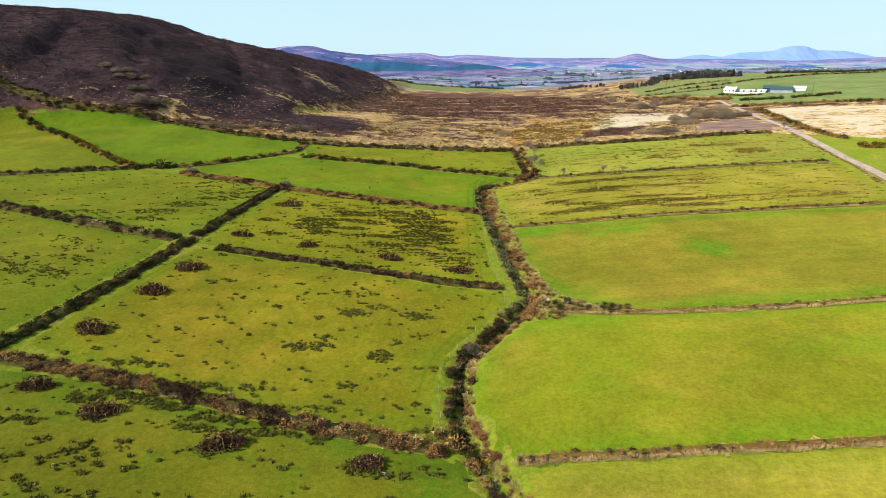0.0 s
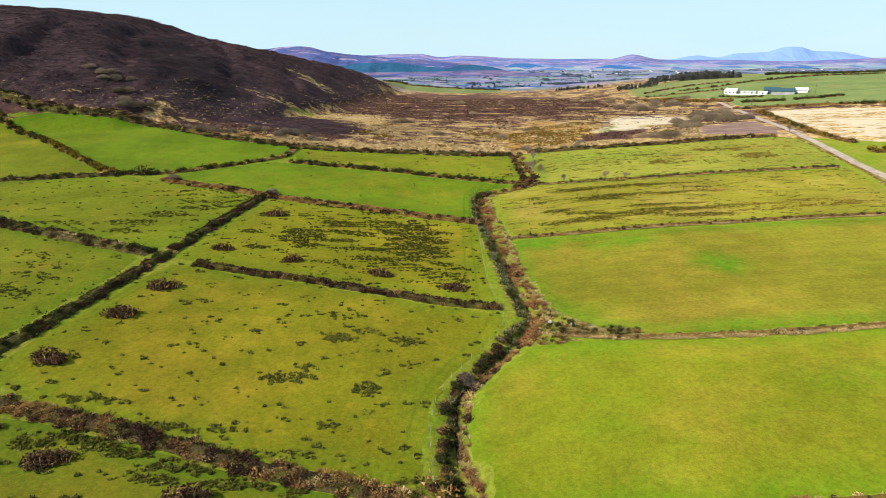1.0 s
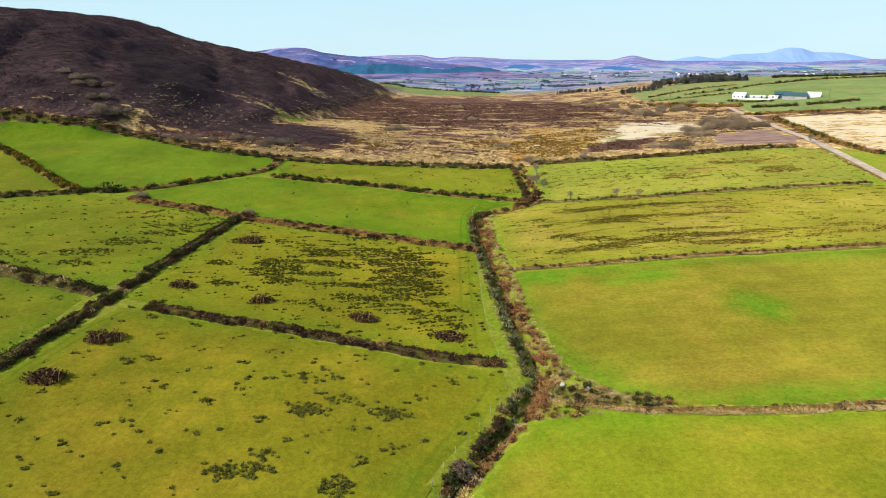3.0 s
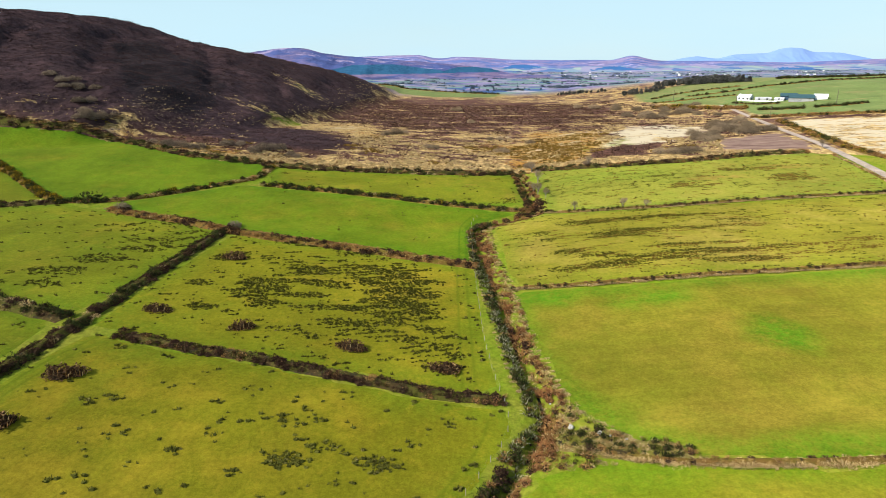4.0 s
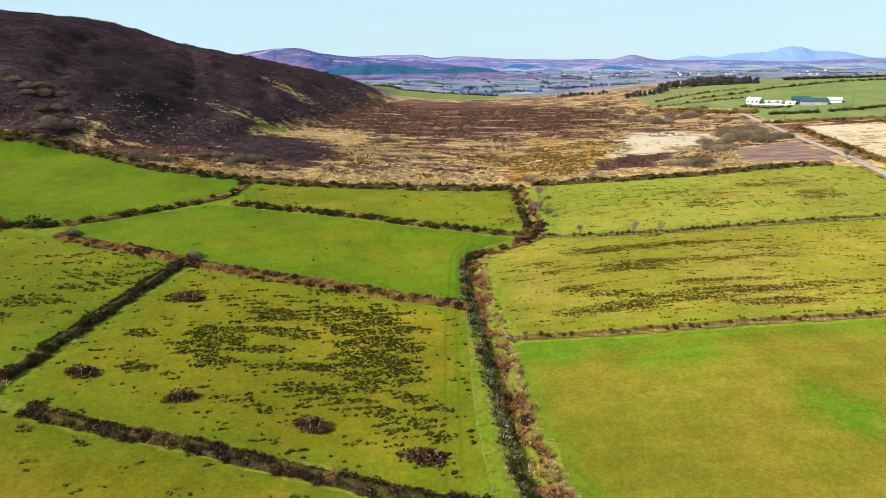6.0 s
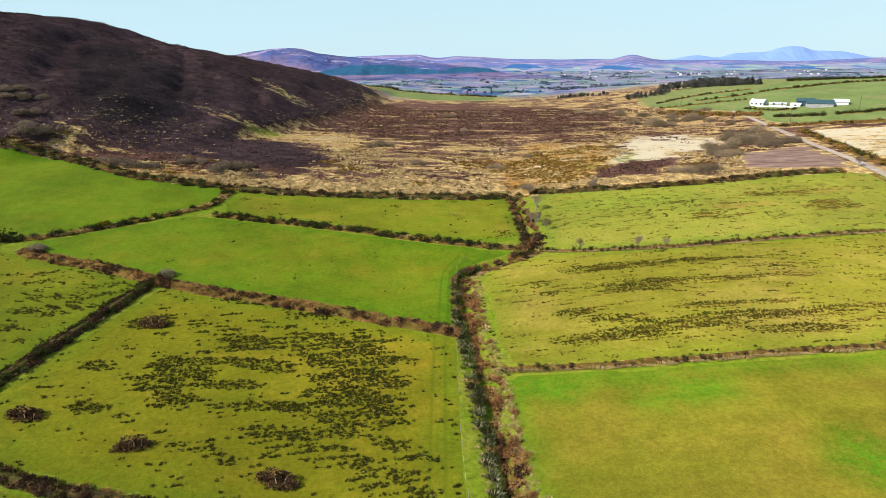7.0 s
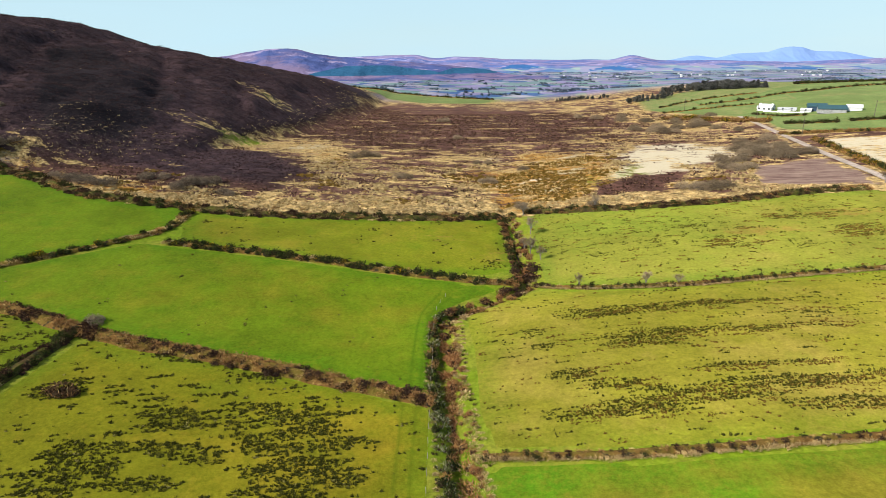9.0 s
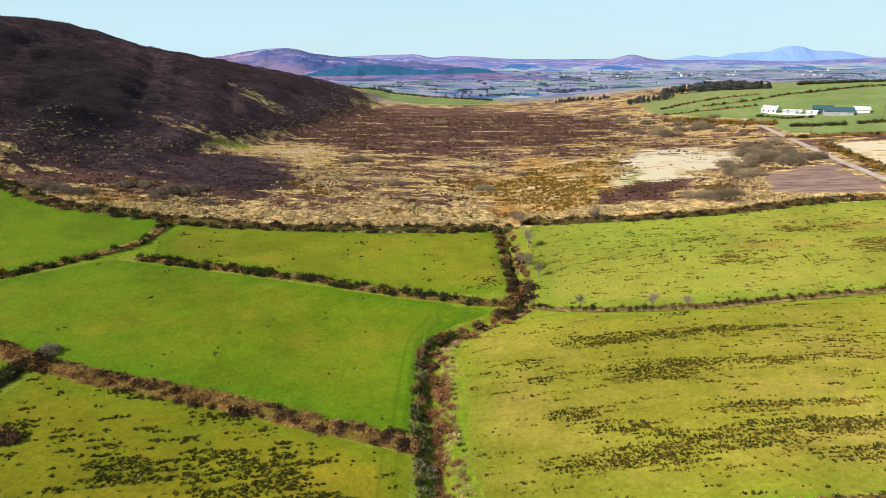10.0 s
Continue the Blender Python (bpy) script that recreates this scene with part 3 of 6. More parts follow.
    fleck = 0.8 * sstep(26, 8, hill_rise) * sstep(0, 5, hill_rise) + 0.35 * soft(DARK_SWATH, 12) + 0.3 * sstep(0.4, 0.9, wander(X, Y, 60, 33)) * sstep(40, 20, hill_rise)
    return dict(heather=heather, pale=pale, rust=rust, green=green, far=far, fleck=fleck, dark_swath=soft(DARK_SWATH, 10), slope=np.maximum(soft(GREEN_SPUR, 8), soft(FARM_SLOPE, 4)), bare=1.05 * soft(PLOUGHED, 3.5), hill=np.maximum(on_hill, soft(HEATH_LOBE, 8)))


ny, nx = X.shape
idx = np.arange(nx * ny).reshape(ny, nx)
quads = np.stack([idx[:-1, :-1], idx[:-1, 1:], idx[1:, 1:], idx[1:, :-1]], -1).reshape(-1, 4)
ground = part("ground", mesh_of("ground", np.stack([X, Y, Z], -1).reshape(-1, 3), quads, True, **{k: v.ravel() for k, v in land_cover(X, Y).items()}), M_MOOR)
tagged(ground, "rolling bog and heather hill with bleached moor grass", "ground", kind="structure")

FIELDS = {}


def field(name, poly, turf, label, lush=(), rim_green=5.5, rusty=(), tracks=()):
    """A pasture draped over the land between its banks."""
    p = np.array(poly, float)
    turn = np.roll(p, -1, 0) - np.roll(p, 1, 0)
    turn /= np.linalg.norm(turn, axis=1)[:, None]
    area = np.sum(p[:, 0] * np.roll(p[:, 1], -1) - np.roll(p[:, 0], -1) * p[:, 1])
    poly = [tuple(v) for v in p + 0.75 * np.sign(area) * np.c_[turn[:, 1], -turn[:, 0]]]
    rim = along(poly + poly[:1], 2.0, False)[:-1]
    x0, y0 = rim.min(0)
    x1, y1 = rim.max(0)
    cx, cy = np.meshgrid(np.arange(x0, x1, 2.2), np.arange(y0, y1, 2.2))
    cx, cy = cx.ravel(), cy.ravel()
    keep = edge_distance(cx, cy, [tuple(p) for p in rim]) > 1.2
    wheels = [along(t, 1.5) for t in tracks]
    ruts = [p + n * s for p in wheels for n in (sides(p)[1],) for s in (-0.4, 0.0, 0.4)]
    if ruts:
        near = np.min([np.hypot(cx - x, cy - y) for p in wheels for x, y in p], axis=0)
        keep &= near > 1.2
    pts = [Vector(p) for p in rim] + [Vector(p) for p in zip(cx[keep], cy[keep])] + [Vector(p) for r in ruts for p in r]
    n = len(rim)
    co, _, tris, *_ = delaunay_2d_cdt(pts, [], [list(range(n))], 1, 1e-4)
    co = np.array([(v.x, v.y) for v in co])
    tris = np.array([t for t in tris if len(t) == 3])
    a, b, c = co[tris[:, 0]], co[tris[:, 1]], co[tris[:, 2]]
    turn = (b[:, 0] - a[:, 0]) * (c[:, 1] - a[:, 1]) - (b[:, 1] - a[:, 1]) * (c[:, 0] - a[:, 0])
    tris[turn < 0] = tris[turn < 0][:, ::-1]
    edge = edge_distance(co[:, 0], co[:, 1], poly)
    green = 0.85 * sstep(rim_green, 0.8, edge + 1.5 * wander(co[:, 0], co[:, 1], 14, 4))
    for gx0, gy0, rx, ry, amount in lush:
        green = np.maximum(green, amount * sstep(1.25, 0.45, np.hypot((co[:, 0] - gx0) / rx, (co[:, 1] - gy0) / ry) + 0.25 * wander(co[:, 0], co[:, 1], 8, 6)))
    worn = 0 * edge
    for p in wheels:
        worn = np.maximum(worn, sstep(0.35, 0.1, np.min([np.hypot(co[:, 0] - x, co[:, 1] - y) for x, y in p], axis=0)))
    rust = 0 * edge
    for gx0, gy0, rx, ry, amount in rusty:
        rust = np.maximum(rust, amount * sstep(1.4, 0.2, np.hypot((co[:, 0] - gx0) / rx, (co[:, 1] - gy0) / ry)))
    z = height(co[:, 0], co[:, 1]) + np.where(edge < 0.3, -0.04, 0.13)
    ob = part(name, mesh_of(name, np.c_[co, z], tris, True, lush=green, rust=rust, worn=worn), M_TURF[turf])
    FIELDS[name] = poly
    return tagged(ob, label, "field", kind="structure")


field("field_1", [(-62, 71), (-48, 69), (-38, 66.5), (-27, 63.2), (-19.6, 60.8), (-12.5, 59.2), (-6, 57.5), (1, 56), (3.6, 53.4), (5.8, 49), (8.4, 41), (9, 20), (9, -40), (-110, -40), (-75, 40)], "rough", "yellow-green rough pasture with dark rushes", [(-42, 61, 5, 2, 0.7), (-25, 56, 4, 2, 0.7), (0, 52, 5, 4, 0.9)])
field("field_2", [(-60, 78), (-58, 86), (-55, 98), (-52, 112), (-50, 118), (-46, 115.5), (-36, 112.5), (-24, 110.2), (-16, 107.6), (-9, 106), (-2, 103.6), (5, 102.3), (10.5, 101.5), (11, 97), (7, 90.2), (1, 81.5), (-1, 76), (-2, 69), (-2, 60.5), (-6, 61), (-12.5, 62.8), (-19.6, 64.4), (-27, 67), (-38, 70.2), (-48, 72.8)], "olive", "yellow-green pasture with scattered rush tufts", tracks=([(-54.5, 96), (-52.5, 108), (-49.5, 115)], [(-53.2, 95), (-51.2, 106.5), (-48.3, 114)], [(-3.6, 66), (-3.2, 72), (-1.5, 79), (2, 86), (7, 93.5), (8.5, 99)]))
field("field_3", [(-51, 120), (-50, 133), (-47, 149), (-44, 165.4), (-36, 162.6), (-23, 159.5), (-11, 156.2), (0, 152.8), (9.6, 149.8), (9.4, 140), (9.2, 128), (9.3, 117), (10.5, 106), (4.9, 106), (-2, 107.3), (-9, 109.7), (-16.5, 111.3), (-24, 113.9), (-36, 116.2), (-46, 119)], "olive", "olive pasture thick with dark rushes", tracks=([(7.4, 107), (7.6, 128), (8, 148.8)], [(5.6, 107), (5.8, 128), (6.2, 152)]))
field("field_4", [(-79, 182), (-72, 179), (-57, 174.5), (-46.5, 169.4), (-36, 166.3), (-23, 163.1), (-11, 160), (0, 156.5), (9.8, 153.8), (10, 165), (10.2, 174), (11.5, 178.5), (14.5, 182.5), (18, 185.2), (21.5, 187.8), (24, 190), (19, 190.4), (10, 191.8), (-0.5, 194), (-12, 197), (-24, 199.7), (-36, 202.3), (-48.5, 205), (-54, 206.5), (-70, 194), (-80.2, 186.3)], "lush", "bright green improved pasture", tracks=([(8.4, 154.8), (8.8, 170), (9.4, 178), (13, 184)], [(6.9, 155), (7.3, 170), (8, 179), (11.5, 186)]))
field("field_5", [(-50, 220), (-46.5, 209.5), (-36, 206), (-24, 203.5), (-12, 201), (0, 198), (10, 196.5), (21, 196), (26.5, 199), (29, 212), (30, 230), (30, 234), (17, 232.5), (-4, 229.5), (-25, 228.5), (-38, 228.5), (-50, 229.5)], "meadow", "green pasture with a browned patch", (), 5.5, [(10, 218, 16, 6, 0.42), (24, 206, 6, 6, 0.5)])
field("field_6", [(-94.1, 188.2), (-82.2, 188.8), (-71, 197.5), (-57, 211), (-53, 217), (-55, 232), (-68.6, 232.6), (-84.7, 236.1), (-114.2, 257.8), (-135.8, 255.6), (-158.2, 253), (-169.7, 248.3), (-153.4, 240.1), (-125.2, 214.8), (-103, 194)], "lush", "bright green pasture below the heather hill")
field("field_7", [(-96.1, 188.1), (-104.9, 193.9), (-126.9, 215.4), (-155, 240.7), (-172.1, 249), (-212.3, 245.1), (-240, 190), (-170, 170), (-132, 178.5), (-118, 182.5)], "mid", "pale green pasture beside a gorse hedge")
field("field_8", [(-57, 124), (-54, 133), (-51, 149), (-48, 168), (-57, 171), (-72, 176), (-80, 179.5), (-94, 185), (-118, 179), (-132, 175), (-170, 168), (-150, 162), (-110, 147), (-90, 138), (-73, 131)], "mid", "green pasture with a belt of rushes")
field("field_9", [(-67, 76), (-64, 86), (-61, 98), (-58.5, 112), (-58, 120.5), (-73, 126.5), (-90, 133.5), (-110, 142.5), (-150, 157), (-190, 150), (-190, 20), (-80, 20), (-73, 45)], "mid", "green pasture with clumps of rushes")
field("field_10", [(12, -40), (12, 30), (9.5, 45), (9, 50), (9.5, 53.9), (13.4, 54.6), (28.4, 53.4), (46.9, 52.9), (92, 54), (70, -40)], "straw", "bleached yellow-green meadow")
field("field_11", [(8, 57.3), (5.4, 60), (3.6, 65.3), (3, 70.6), (4, 76), (6.8, 81), (11.3, 88), (17.9, 90.1), (24.6, 89.4), (41.7, 85.5), (55.8, 85.6), (72, 86.9), (101, 90.2), (92, 56.5), (46.8, 55.4), (28.3, 55.6), (18.7, 56.3)], "meadow", "mown green meadow beside the stream", [(19.8, 87.4, 14, 4, 0.6), (59.1, 74.2, 14, 4, 0.5)])
field("field_12", [(17, 138.4), (16, 128), (16.3, 117), (18, 110), (19.6, 103.9), (21.9, 98.7), (25.2, 93.9), (29.4, 90.6), (41.7, 88.1), (55.6, 88), (72, 89.9), (100.7, 92), (112, 138), (80.1, 136.4), (53.7, 135.7), (34.3, 135.7)], "gold", "olive-gold meadow with greener patches", [(33.3, 129, 3, 3, 0.8), (53.6, 114.6, 5, 5.5, 1.0), (41.1, 129.9, 6, 3, 0.9), (21.9, 134.4, 7, 4, 1.0), (68.9, 133.4, 30, 2.5, 0.5)], 6.5)
field("field_13", [(18, 141.7), (25.7, 140.5), (34.3, 139.2), (53.8, 139.3), (80.1, 139.8), (112, 142), (123.1, 185.1), (91.9, 183.5), (69.4, 181.5), (59.2, 180.7), (49.2, 180.4), (39.9, 182.8), (31.8, 186.4), (24, 186), (18, 183), (16.5, 174.8), (17.3, 164.6), (17.2, 156.6), (17, 150)], "straw", "straw-green pasture striped with rushes", (), 5.5, [(94.7, 159.6, 14, 6, 0.3), (58.8, 173.1, 26, 5, 0.25)])
field("field_14", [(33, 191.9), (40.4, 188.4), (49.3, 184.6), (65.1, 184.5), (91.8, 186.6), (124, 189), (131.1, 210.1), (137.2, 236.3), (131.9, 239.9), (108.5, 237.7), (96, 234.3), (80.6, 231.5), (59.4, 230.6), (45.3, 234.5), (36.8, 237.5), (34.9, 224.3), (33.9, 204.5)], "pale", "green pasture with rusty patches", [(58.5, 220.2, 25, 8, 0.6)], 5.5, [(86.7, 210.4, 18, 5, 0.62), (112.6, 221.3, 18, 6, 0.62), (93.9, 226.8, 12, 4, 0.5)])

field("field_15", [(158, 500), (160, 476), (188, 476), (213, 470), (240, 472), (251, 503), (226, 490), (189, 490), (172, 498)], "slope", "green sloping pasture above the bog")
field("field_16", [(188, 426), (196, 409), (212.1, 407.2), (239.7, 391.6), (300, 380), (420, 500), (420, 586), (348, 542), (275, 498), (253, 502), (242, 470), (213, 464), (188, 470), (166, 470), (172, 450)], "slope", "green sloping pasture behind the farm")
field("field_17", [(190, 496), (226, 496), (251, 509), (275, 504), (348, 548), (420, 593), (480, 660), (380, 610), (300, 570), (245, 521), (215, 522), (196, 520)], "slope", "pale green pasture on the crest of the slope")
field("field_18", [(180, 372), (187.7, 357.5), (206.4, 349), (247.2, 336.6), (330, 330), (300, 376), (239.6, 387.4), (212.1, 403.2), (196, 405.1), (190, 412.1)], "slope", "green pasture below the farm")
field("field_19", [(-300, 985), (-140, 895), (-60, 822), (28, 735), (68, 690), (52, 640), (0, 655), (-50, 745), (-140, 805), (-280, 870)], "slope", "long green pasture on a spur beyond the bog")


def ribbon(line, width, lift, smooth=True):
    t, n = sides(line)
    out = []
    for s in (-0.5, -0.25, 0, 0.25, 0.5):
        p = line + n * (s * np.asarray(width))[..., None] if np.ndim(width) else line + n * s * width
        out.append(np.c_[p, height(line[:, 0], line[:, 1]) + lift + 0 * p[:, 0]])
    v = np.stack(out, 1).reshape(-1, 3)
    k = len(line)
    f = [(i * 5 + j, i * 5 + j + 1, i * 5 + j + 6, i * 5 + j + 5) for i in range(k - 1) for j in range(4)]
    return v, np.array(f)[:, ::-1]


ROAD = [(70, -60), (80, -10), (95, 55), (112, 120), (123.6, 164.1), (129, 188.9), (134.1, 209.1), (141.2, 240.4), (148.5, 283.1), (166.5, 345), (179.5, 395.9), (184, 425)]
v, f = ribbon(along(ROAD, 3.0), 3.2, 0.22)
tagged(part("road", mesh_of("road", v, f, True), M_ROAD), "narrow pale grey tarmac lane", "road", kind="structure")
ys = np.arange(20, 250, 1.5)
line = np.c_[stream_x(ys), ys]
v, f = ribbon(along(line.tolist(), 1.5), 0.75, 0.14)
tagged(part("stream", mesh_of("stream", v, f, True), M_WATER), "narrow dark peaty stream in a ditch", "stream", kind="structure")

# ---- far country ----
def far_range(name, depth, reach, crest, base, material, label, woods=()):
    """A range of hills. crest: bearing from the valley's axis in thousandths, and height; woods: bearings and heights between which trees are planted."""
    b = np.linspace(crest[0][0], crest[-1][0], 420)
    h = np.interp(b, [c[0] for c in crest], [c[1] for c in crest])
    h = np.convolve(np.pad(h, 3, mode="edge"), np.ones(7) / 7, "valid") + 0.5 * wander(b * depth / 1000, 0 * b, 60, 17)
    rows, wood = [], []
    for u in np.linspace(0, 1, 36):
        d = depth - reach * (1 - u)
        z = base + (h - base) * (u ** 1.15) + (1 - u) * u * (26 * wander(b * d / 1000, 0 * b + d, 300, 9) + 14 * wander(b * d / 1000, 0 * b + d * 0.5, 90, 10))
        rows.append(np.c_[b / 1000 * d, d + 0 * b, z])
        f = 0 * b
        for b0, b1, z0, z1 in woods:
            edge = 3 * wander(b * 5, 0 * b + d, 90, 23)
            f = np.maximum(f, sstep(b0 - 4, b0 + 4, b + edge) * sstep(b1 + 4, b1 - 4, b + edge) * sstep(z0 - 2, z0 + 2, z + 0.1 * edge) * sstep(2, -2, z + 0.1 * edge - z0 - (z1 - z0) * np.clip(np.minimum((b - b0) / (0.3 * (b1 - b0)), (b1 - b) / (0.45 * (b1 - b0))), 0.05, 1)))
        wood.append(f)
    rows.append(np.c_[b / 1000 * (depth + 60), depth + 60 + 0 * b, 0 * b + base])
    wood.append(0 * b)
    v, wood = np.stack(rows), np.stack(wood)
    m, n = v.shape[:2]
    i = np.arange(m * n).reshape(m, n)
    f = np.stack([i[:-1, :-1], i[:-1, 1:], i[1:, 1:], i[1:, :-1]], -1).reshape(-1, 4)
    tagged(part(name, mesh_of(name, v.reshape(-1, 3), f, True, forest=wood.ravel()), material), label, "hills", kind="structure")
    return v.reshape(-1, 3)[wood.ravel() > 0.6]


# ---- plants: meshes shared by all plants of a kind ----
def blades(rng, n, spread, tall, width, lean=0.5, dome=0.0, arch=0.0):
    """n upright leaves on a round tuft; each is a kinked pair of triangles."""
    r, a = spread * np.sqrt(rng.uniform(0, 1, n)), rng.uniform(0, 6.283, n)
    base = np.c_[r * np.cos(a), r * np.sin(a), np.zeros(n)]
    hgt = tall * rng.uniform(0.55, 1.05, n) * (1 - dome * (r / spread) ** 2)
    out = np.c_[np.cos(a), np.sin(a), np.zeros(n)] * (lean * (r / spread) + rng.uniform(0, 0.35, n))[:, None] * hgt[:, None]
    tip = base + out + np.c_[rng.normal(0, 0.1, (n, 2)) * tall, hgt * (1 - arch)]
    mid = base + out * 0.35 + np.c_[np.zeros((n, 2)), hgt * 0.62]
    w = rng.uniform(0, 6.283, n)
    side = np.c_[np.cos(w), np.sin(w), np.zeros(n)] * width * rng.uniform(0.6, 1.3, n)[:, None]
    v = np.stack([base - side * 0.4, base + side * 0.4, mid + side * 0.6, mid - side * 0.6, tip], 1).reshape(-1, 3)
    i = np.arange(n)[:, None] * 5
    f = np.concatenate([i + [[0, 1, 2]], i + [[0, 2, 3]], i + [[3, 2, 4]]])
    return v, f


def tufts(rng, n, rad, tall, leaf, lump=0.35, fill=0.35):
    """n small leaf sprays over a lumpy dome."""
    u, a = rng.uniform(0.02, 1, n), rng.uniform(0, 6.283, n)
    el = np.arcsin(u)
    d = np.c_[np.cos(el) * np.cos(a), np.cos(el) * np.sin(a), u]
    p1, p2 = rng.uniform(0, 6.28, 2)
    k = 1 + lump * (np.sin(3 * a + p1) * np.cos(2.3 * el + p2) + 0.6 * np.sin(7 * a + 5 * el + p2))
    k *= 1 - fill * rng.uniform(0, 1, n) ** 2
    c = d * k[:, None] * [rad, rad, tall]
    q = rng.normal(0, 1, (n, 3))
    q[:, 2] = np.abs(q[:, 2]) * 0.8
    q = q / np.linalg.norm(q, axis=1)[:, None]
    s = np.cross(q, rng.normal(0, 1, (n, 3)))
    s = s / (np.linalg.norm(s, axis=1)[:, None] + 1e-9)
    size = leaf * rng.uniform(0.6, 1.5, n)[:, None]
    v = np.stack([c - s * size * 0.5, c + s * size * 0.5, c + q * size * 1.3 + s * size * 0.15], 1).reshape(-1, 3)
    v[:, 2] = np.maximum(v[:, 2], 0.02)
    return v, np.arange(3 * n).reshape(-1, 3)


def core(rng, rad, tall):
    """The dense inside of a bush: a dome whose dark colour stands in for shade."""
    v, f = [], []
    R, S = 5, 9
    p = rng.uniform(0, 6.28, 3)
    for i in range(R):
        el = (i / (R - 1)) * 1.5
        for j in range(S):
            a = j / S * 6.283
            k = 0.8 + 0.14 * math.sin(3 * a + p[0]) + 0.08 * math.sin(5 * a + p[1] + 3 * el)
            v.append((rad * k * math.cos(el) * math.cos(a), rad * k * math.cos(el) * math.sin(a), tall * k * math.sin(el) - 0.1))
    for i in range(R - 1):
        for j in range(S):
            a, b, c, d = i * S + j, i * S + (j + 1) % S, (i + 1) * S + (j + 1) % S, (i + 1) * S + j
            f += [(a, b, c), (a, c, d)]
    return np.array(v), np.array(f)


def moved(bit, dx, dy, k):
    v, f = bit
    return v * (k, k, k) + (dx, dy, 0), f


def plant_mesh(name, bits, mats):
    """One mesh of several (corners, triangles) bits, each with its material."""
    vs, fs, ms, o = [], [], [], 0
    for (v, f), m in zip(bits, range(len(bits))):
        vs.append(v)
        fs.append(f + o)
        ms.append(np.full(len(f), m))
        o += len(v)
    me = mesh_of(name, np.concatenate(vs), np.concatenate(fs))
    for m in mats:
        me.materials.append(m)
    me.polygons.foreach_set("material_index", np.concatenate(ms))
    return me


rng = np.random.RandomState(11)
BUSH = {
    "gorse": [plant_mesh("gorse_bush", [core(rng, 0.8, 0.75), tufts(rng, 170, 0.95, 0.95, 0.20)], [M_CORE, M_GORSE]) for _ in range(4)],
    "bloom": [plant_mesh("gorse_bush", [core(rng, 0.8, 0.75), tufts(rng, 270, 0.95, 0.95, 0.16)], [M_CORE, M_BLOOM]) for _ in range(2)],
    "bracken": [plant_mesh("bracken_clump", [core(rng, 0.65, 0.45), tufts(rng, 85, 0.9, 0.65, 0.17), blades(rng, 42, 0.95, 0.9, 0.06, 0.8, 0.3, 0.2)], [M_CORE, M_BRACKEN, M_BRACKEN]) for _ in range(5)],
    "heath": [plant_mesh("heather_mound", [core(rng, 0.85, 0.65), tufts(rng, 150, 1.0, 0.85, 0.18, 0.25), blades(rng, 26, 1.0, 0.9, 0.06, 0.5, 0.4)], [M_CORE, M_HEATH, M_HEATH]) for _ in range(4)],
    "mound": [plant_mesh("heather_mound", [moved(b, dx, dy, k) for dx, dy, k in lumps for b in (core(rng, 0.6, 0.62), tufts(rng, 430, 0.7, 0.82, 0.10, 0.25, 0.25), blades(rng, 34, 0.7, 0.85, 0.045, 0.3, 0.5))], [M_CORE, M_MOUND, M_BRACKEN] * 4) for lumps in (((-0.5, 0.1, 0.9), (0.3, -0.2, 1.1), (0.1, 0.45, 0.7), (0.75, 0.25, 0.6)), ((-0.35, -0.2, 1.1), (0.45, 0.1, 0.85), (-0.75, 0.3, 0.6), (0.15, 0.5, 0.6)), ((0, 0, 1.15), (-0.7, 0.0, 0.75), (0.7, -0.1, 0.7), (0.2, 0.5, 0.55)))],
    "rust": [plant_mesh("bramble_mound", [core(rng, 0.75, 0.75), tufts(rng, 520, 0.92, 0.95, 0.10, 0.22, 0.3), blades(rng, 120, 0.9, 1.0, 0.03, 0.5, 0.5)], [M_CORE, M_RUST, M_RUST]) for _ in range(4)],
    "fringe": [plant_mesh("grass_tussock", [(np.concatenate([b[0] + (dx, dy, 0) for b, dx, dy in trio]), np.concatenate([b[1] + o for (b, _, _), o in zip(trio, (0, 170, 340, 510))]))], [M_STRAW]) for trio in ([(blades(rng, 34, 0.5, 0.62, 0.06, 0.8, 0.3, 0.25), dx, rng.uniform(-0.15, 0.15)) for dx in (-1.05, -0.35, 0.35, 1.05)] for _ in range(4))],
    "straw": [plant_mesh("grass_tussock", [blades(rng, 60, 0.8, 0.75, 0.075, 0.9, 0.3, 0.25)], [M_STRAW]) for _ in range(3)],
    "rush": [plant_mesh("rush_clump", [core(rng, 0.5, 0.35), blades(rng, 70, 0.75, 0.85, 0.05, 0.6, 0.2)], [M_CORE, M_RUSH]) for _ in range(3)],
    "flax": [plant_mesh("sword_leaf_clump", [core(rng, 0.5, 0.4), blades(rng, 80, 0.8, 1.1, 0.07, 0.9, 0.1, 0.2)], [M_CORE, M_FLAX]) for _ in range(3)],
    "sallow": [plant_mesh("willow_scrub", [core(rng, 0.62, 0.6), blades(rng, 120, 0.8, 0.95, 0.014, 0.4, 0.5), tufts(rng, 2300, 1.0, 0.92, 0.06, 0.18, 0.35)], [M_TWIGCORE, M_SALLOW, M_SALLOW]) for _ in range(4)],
    "willow": [plant_mesh("willow_scrub", [blades(rng, 140, 0.8, 0.95, 0.014, 0.4, 0.5), tufts(rng, 2300, 1.0, 0.92, 0.06, 0.2, 0.4)], [M_TWIG, M_TWIG]) for _ in range(4)],
}
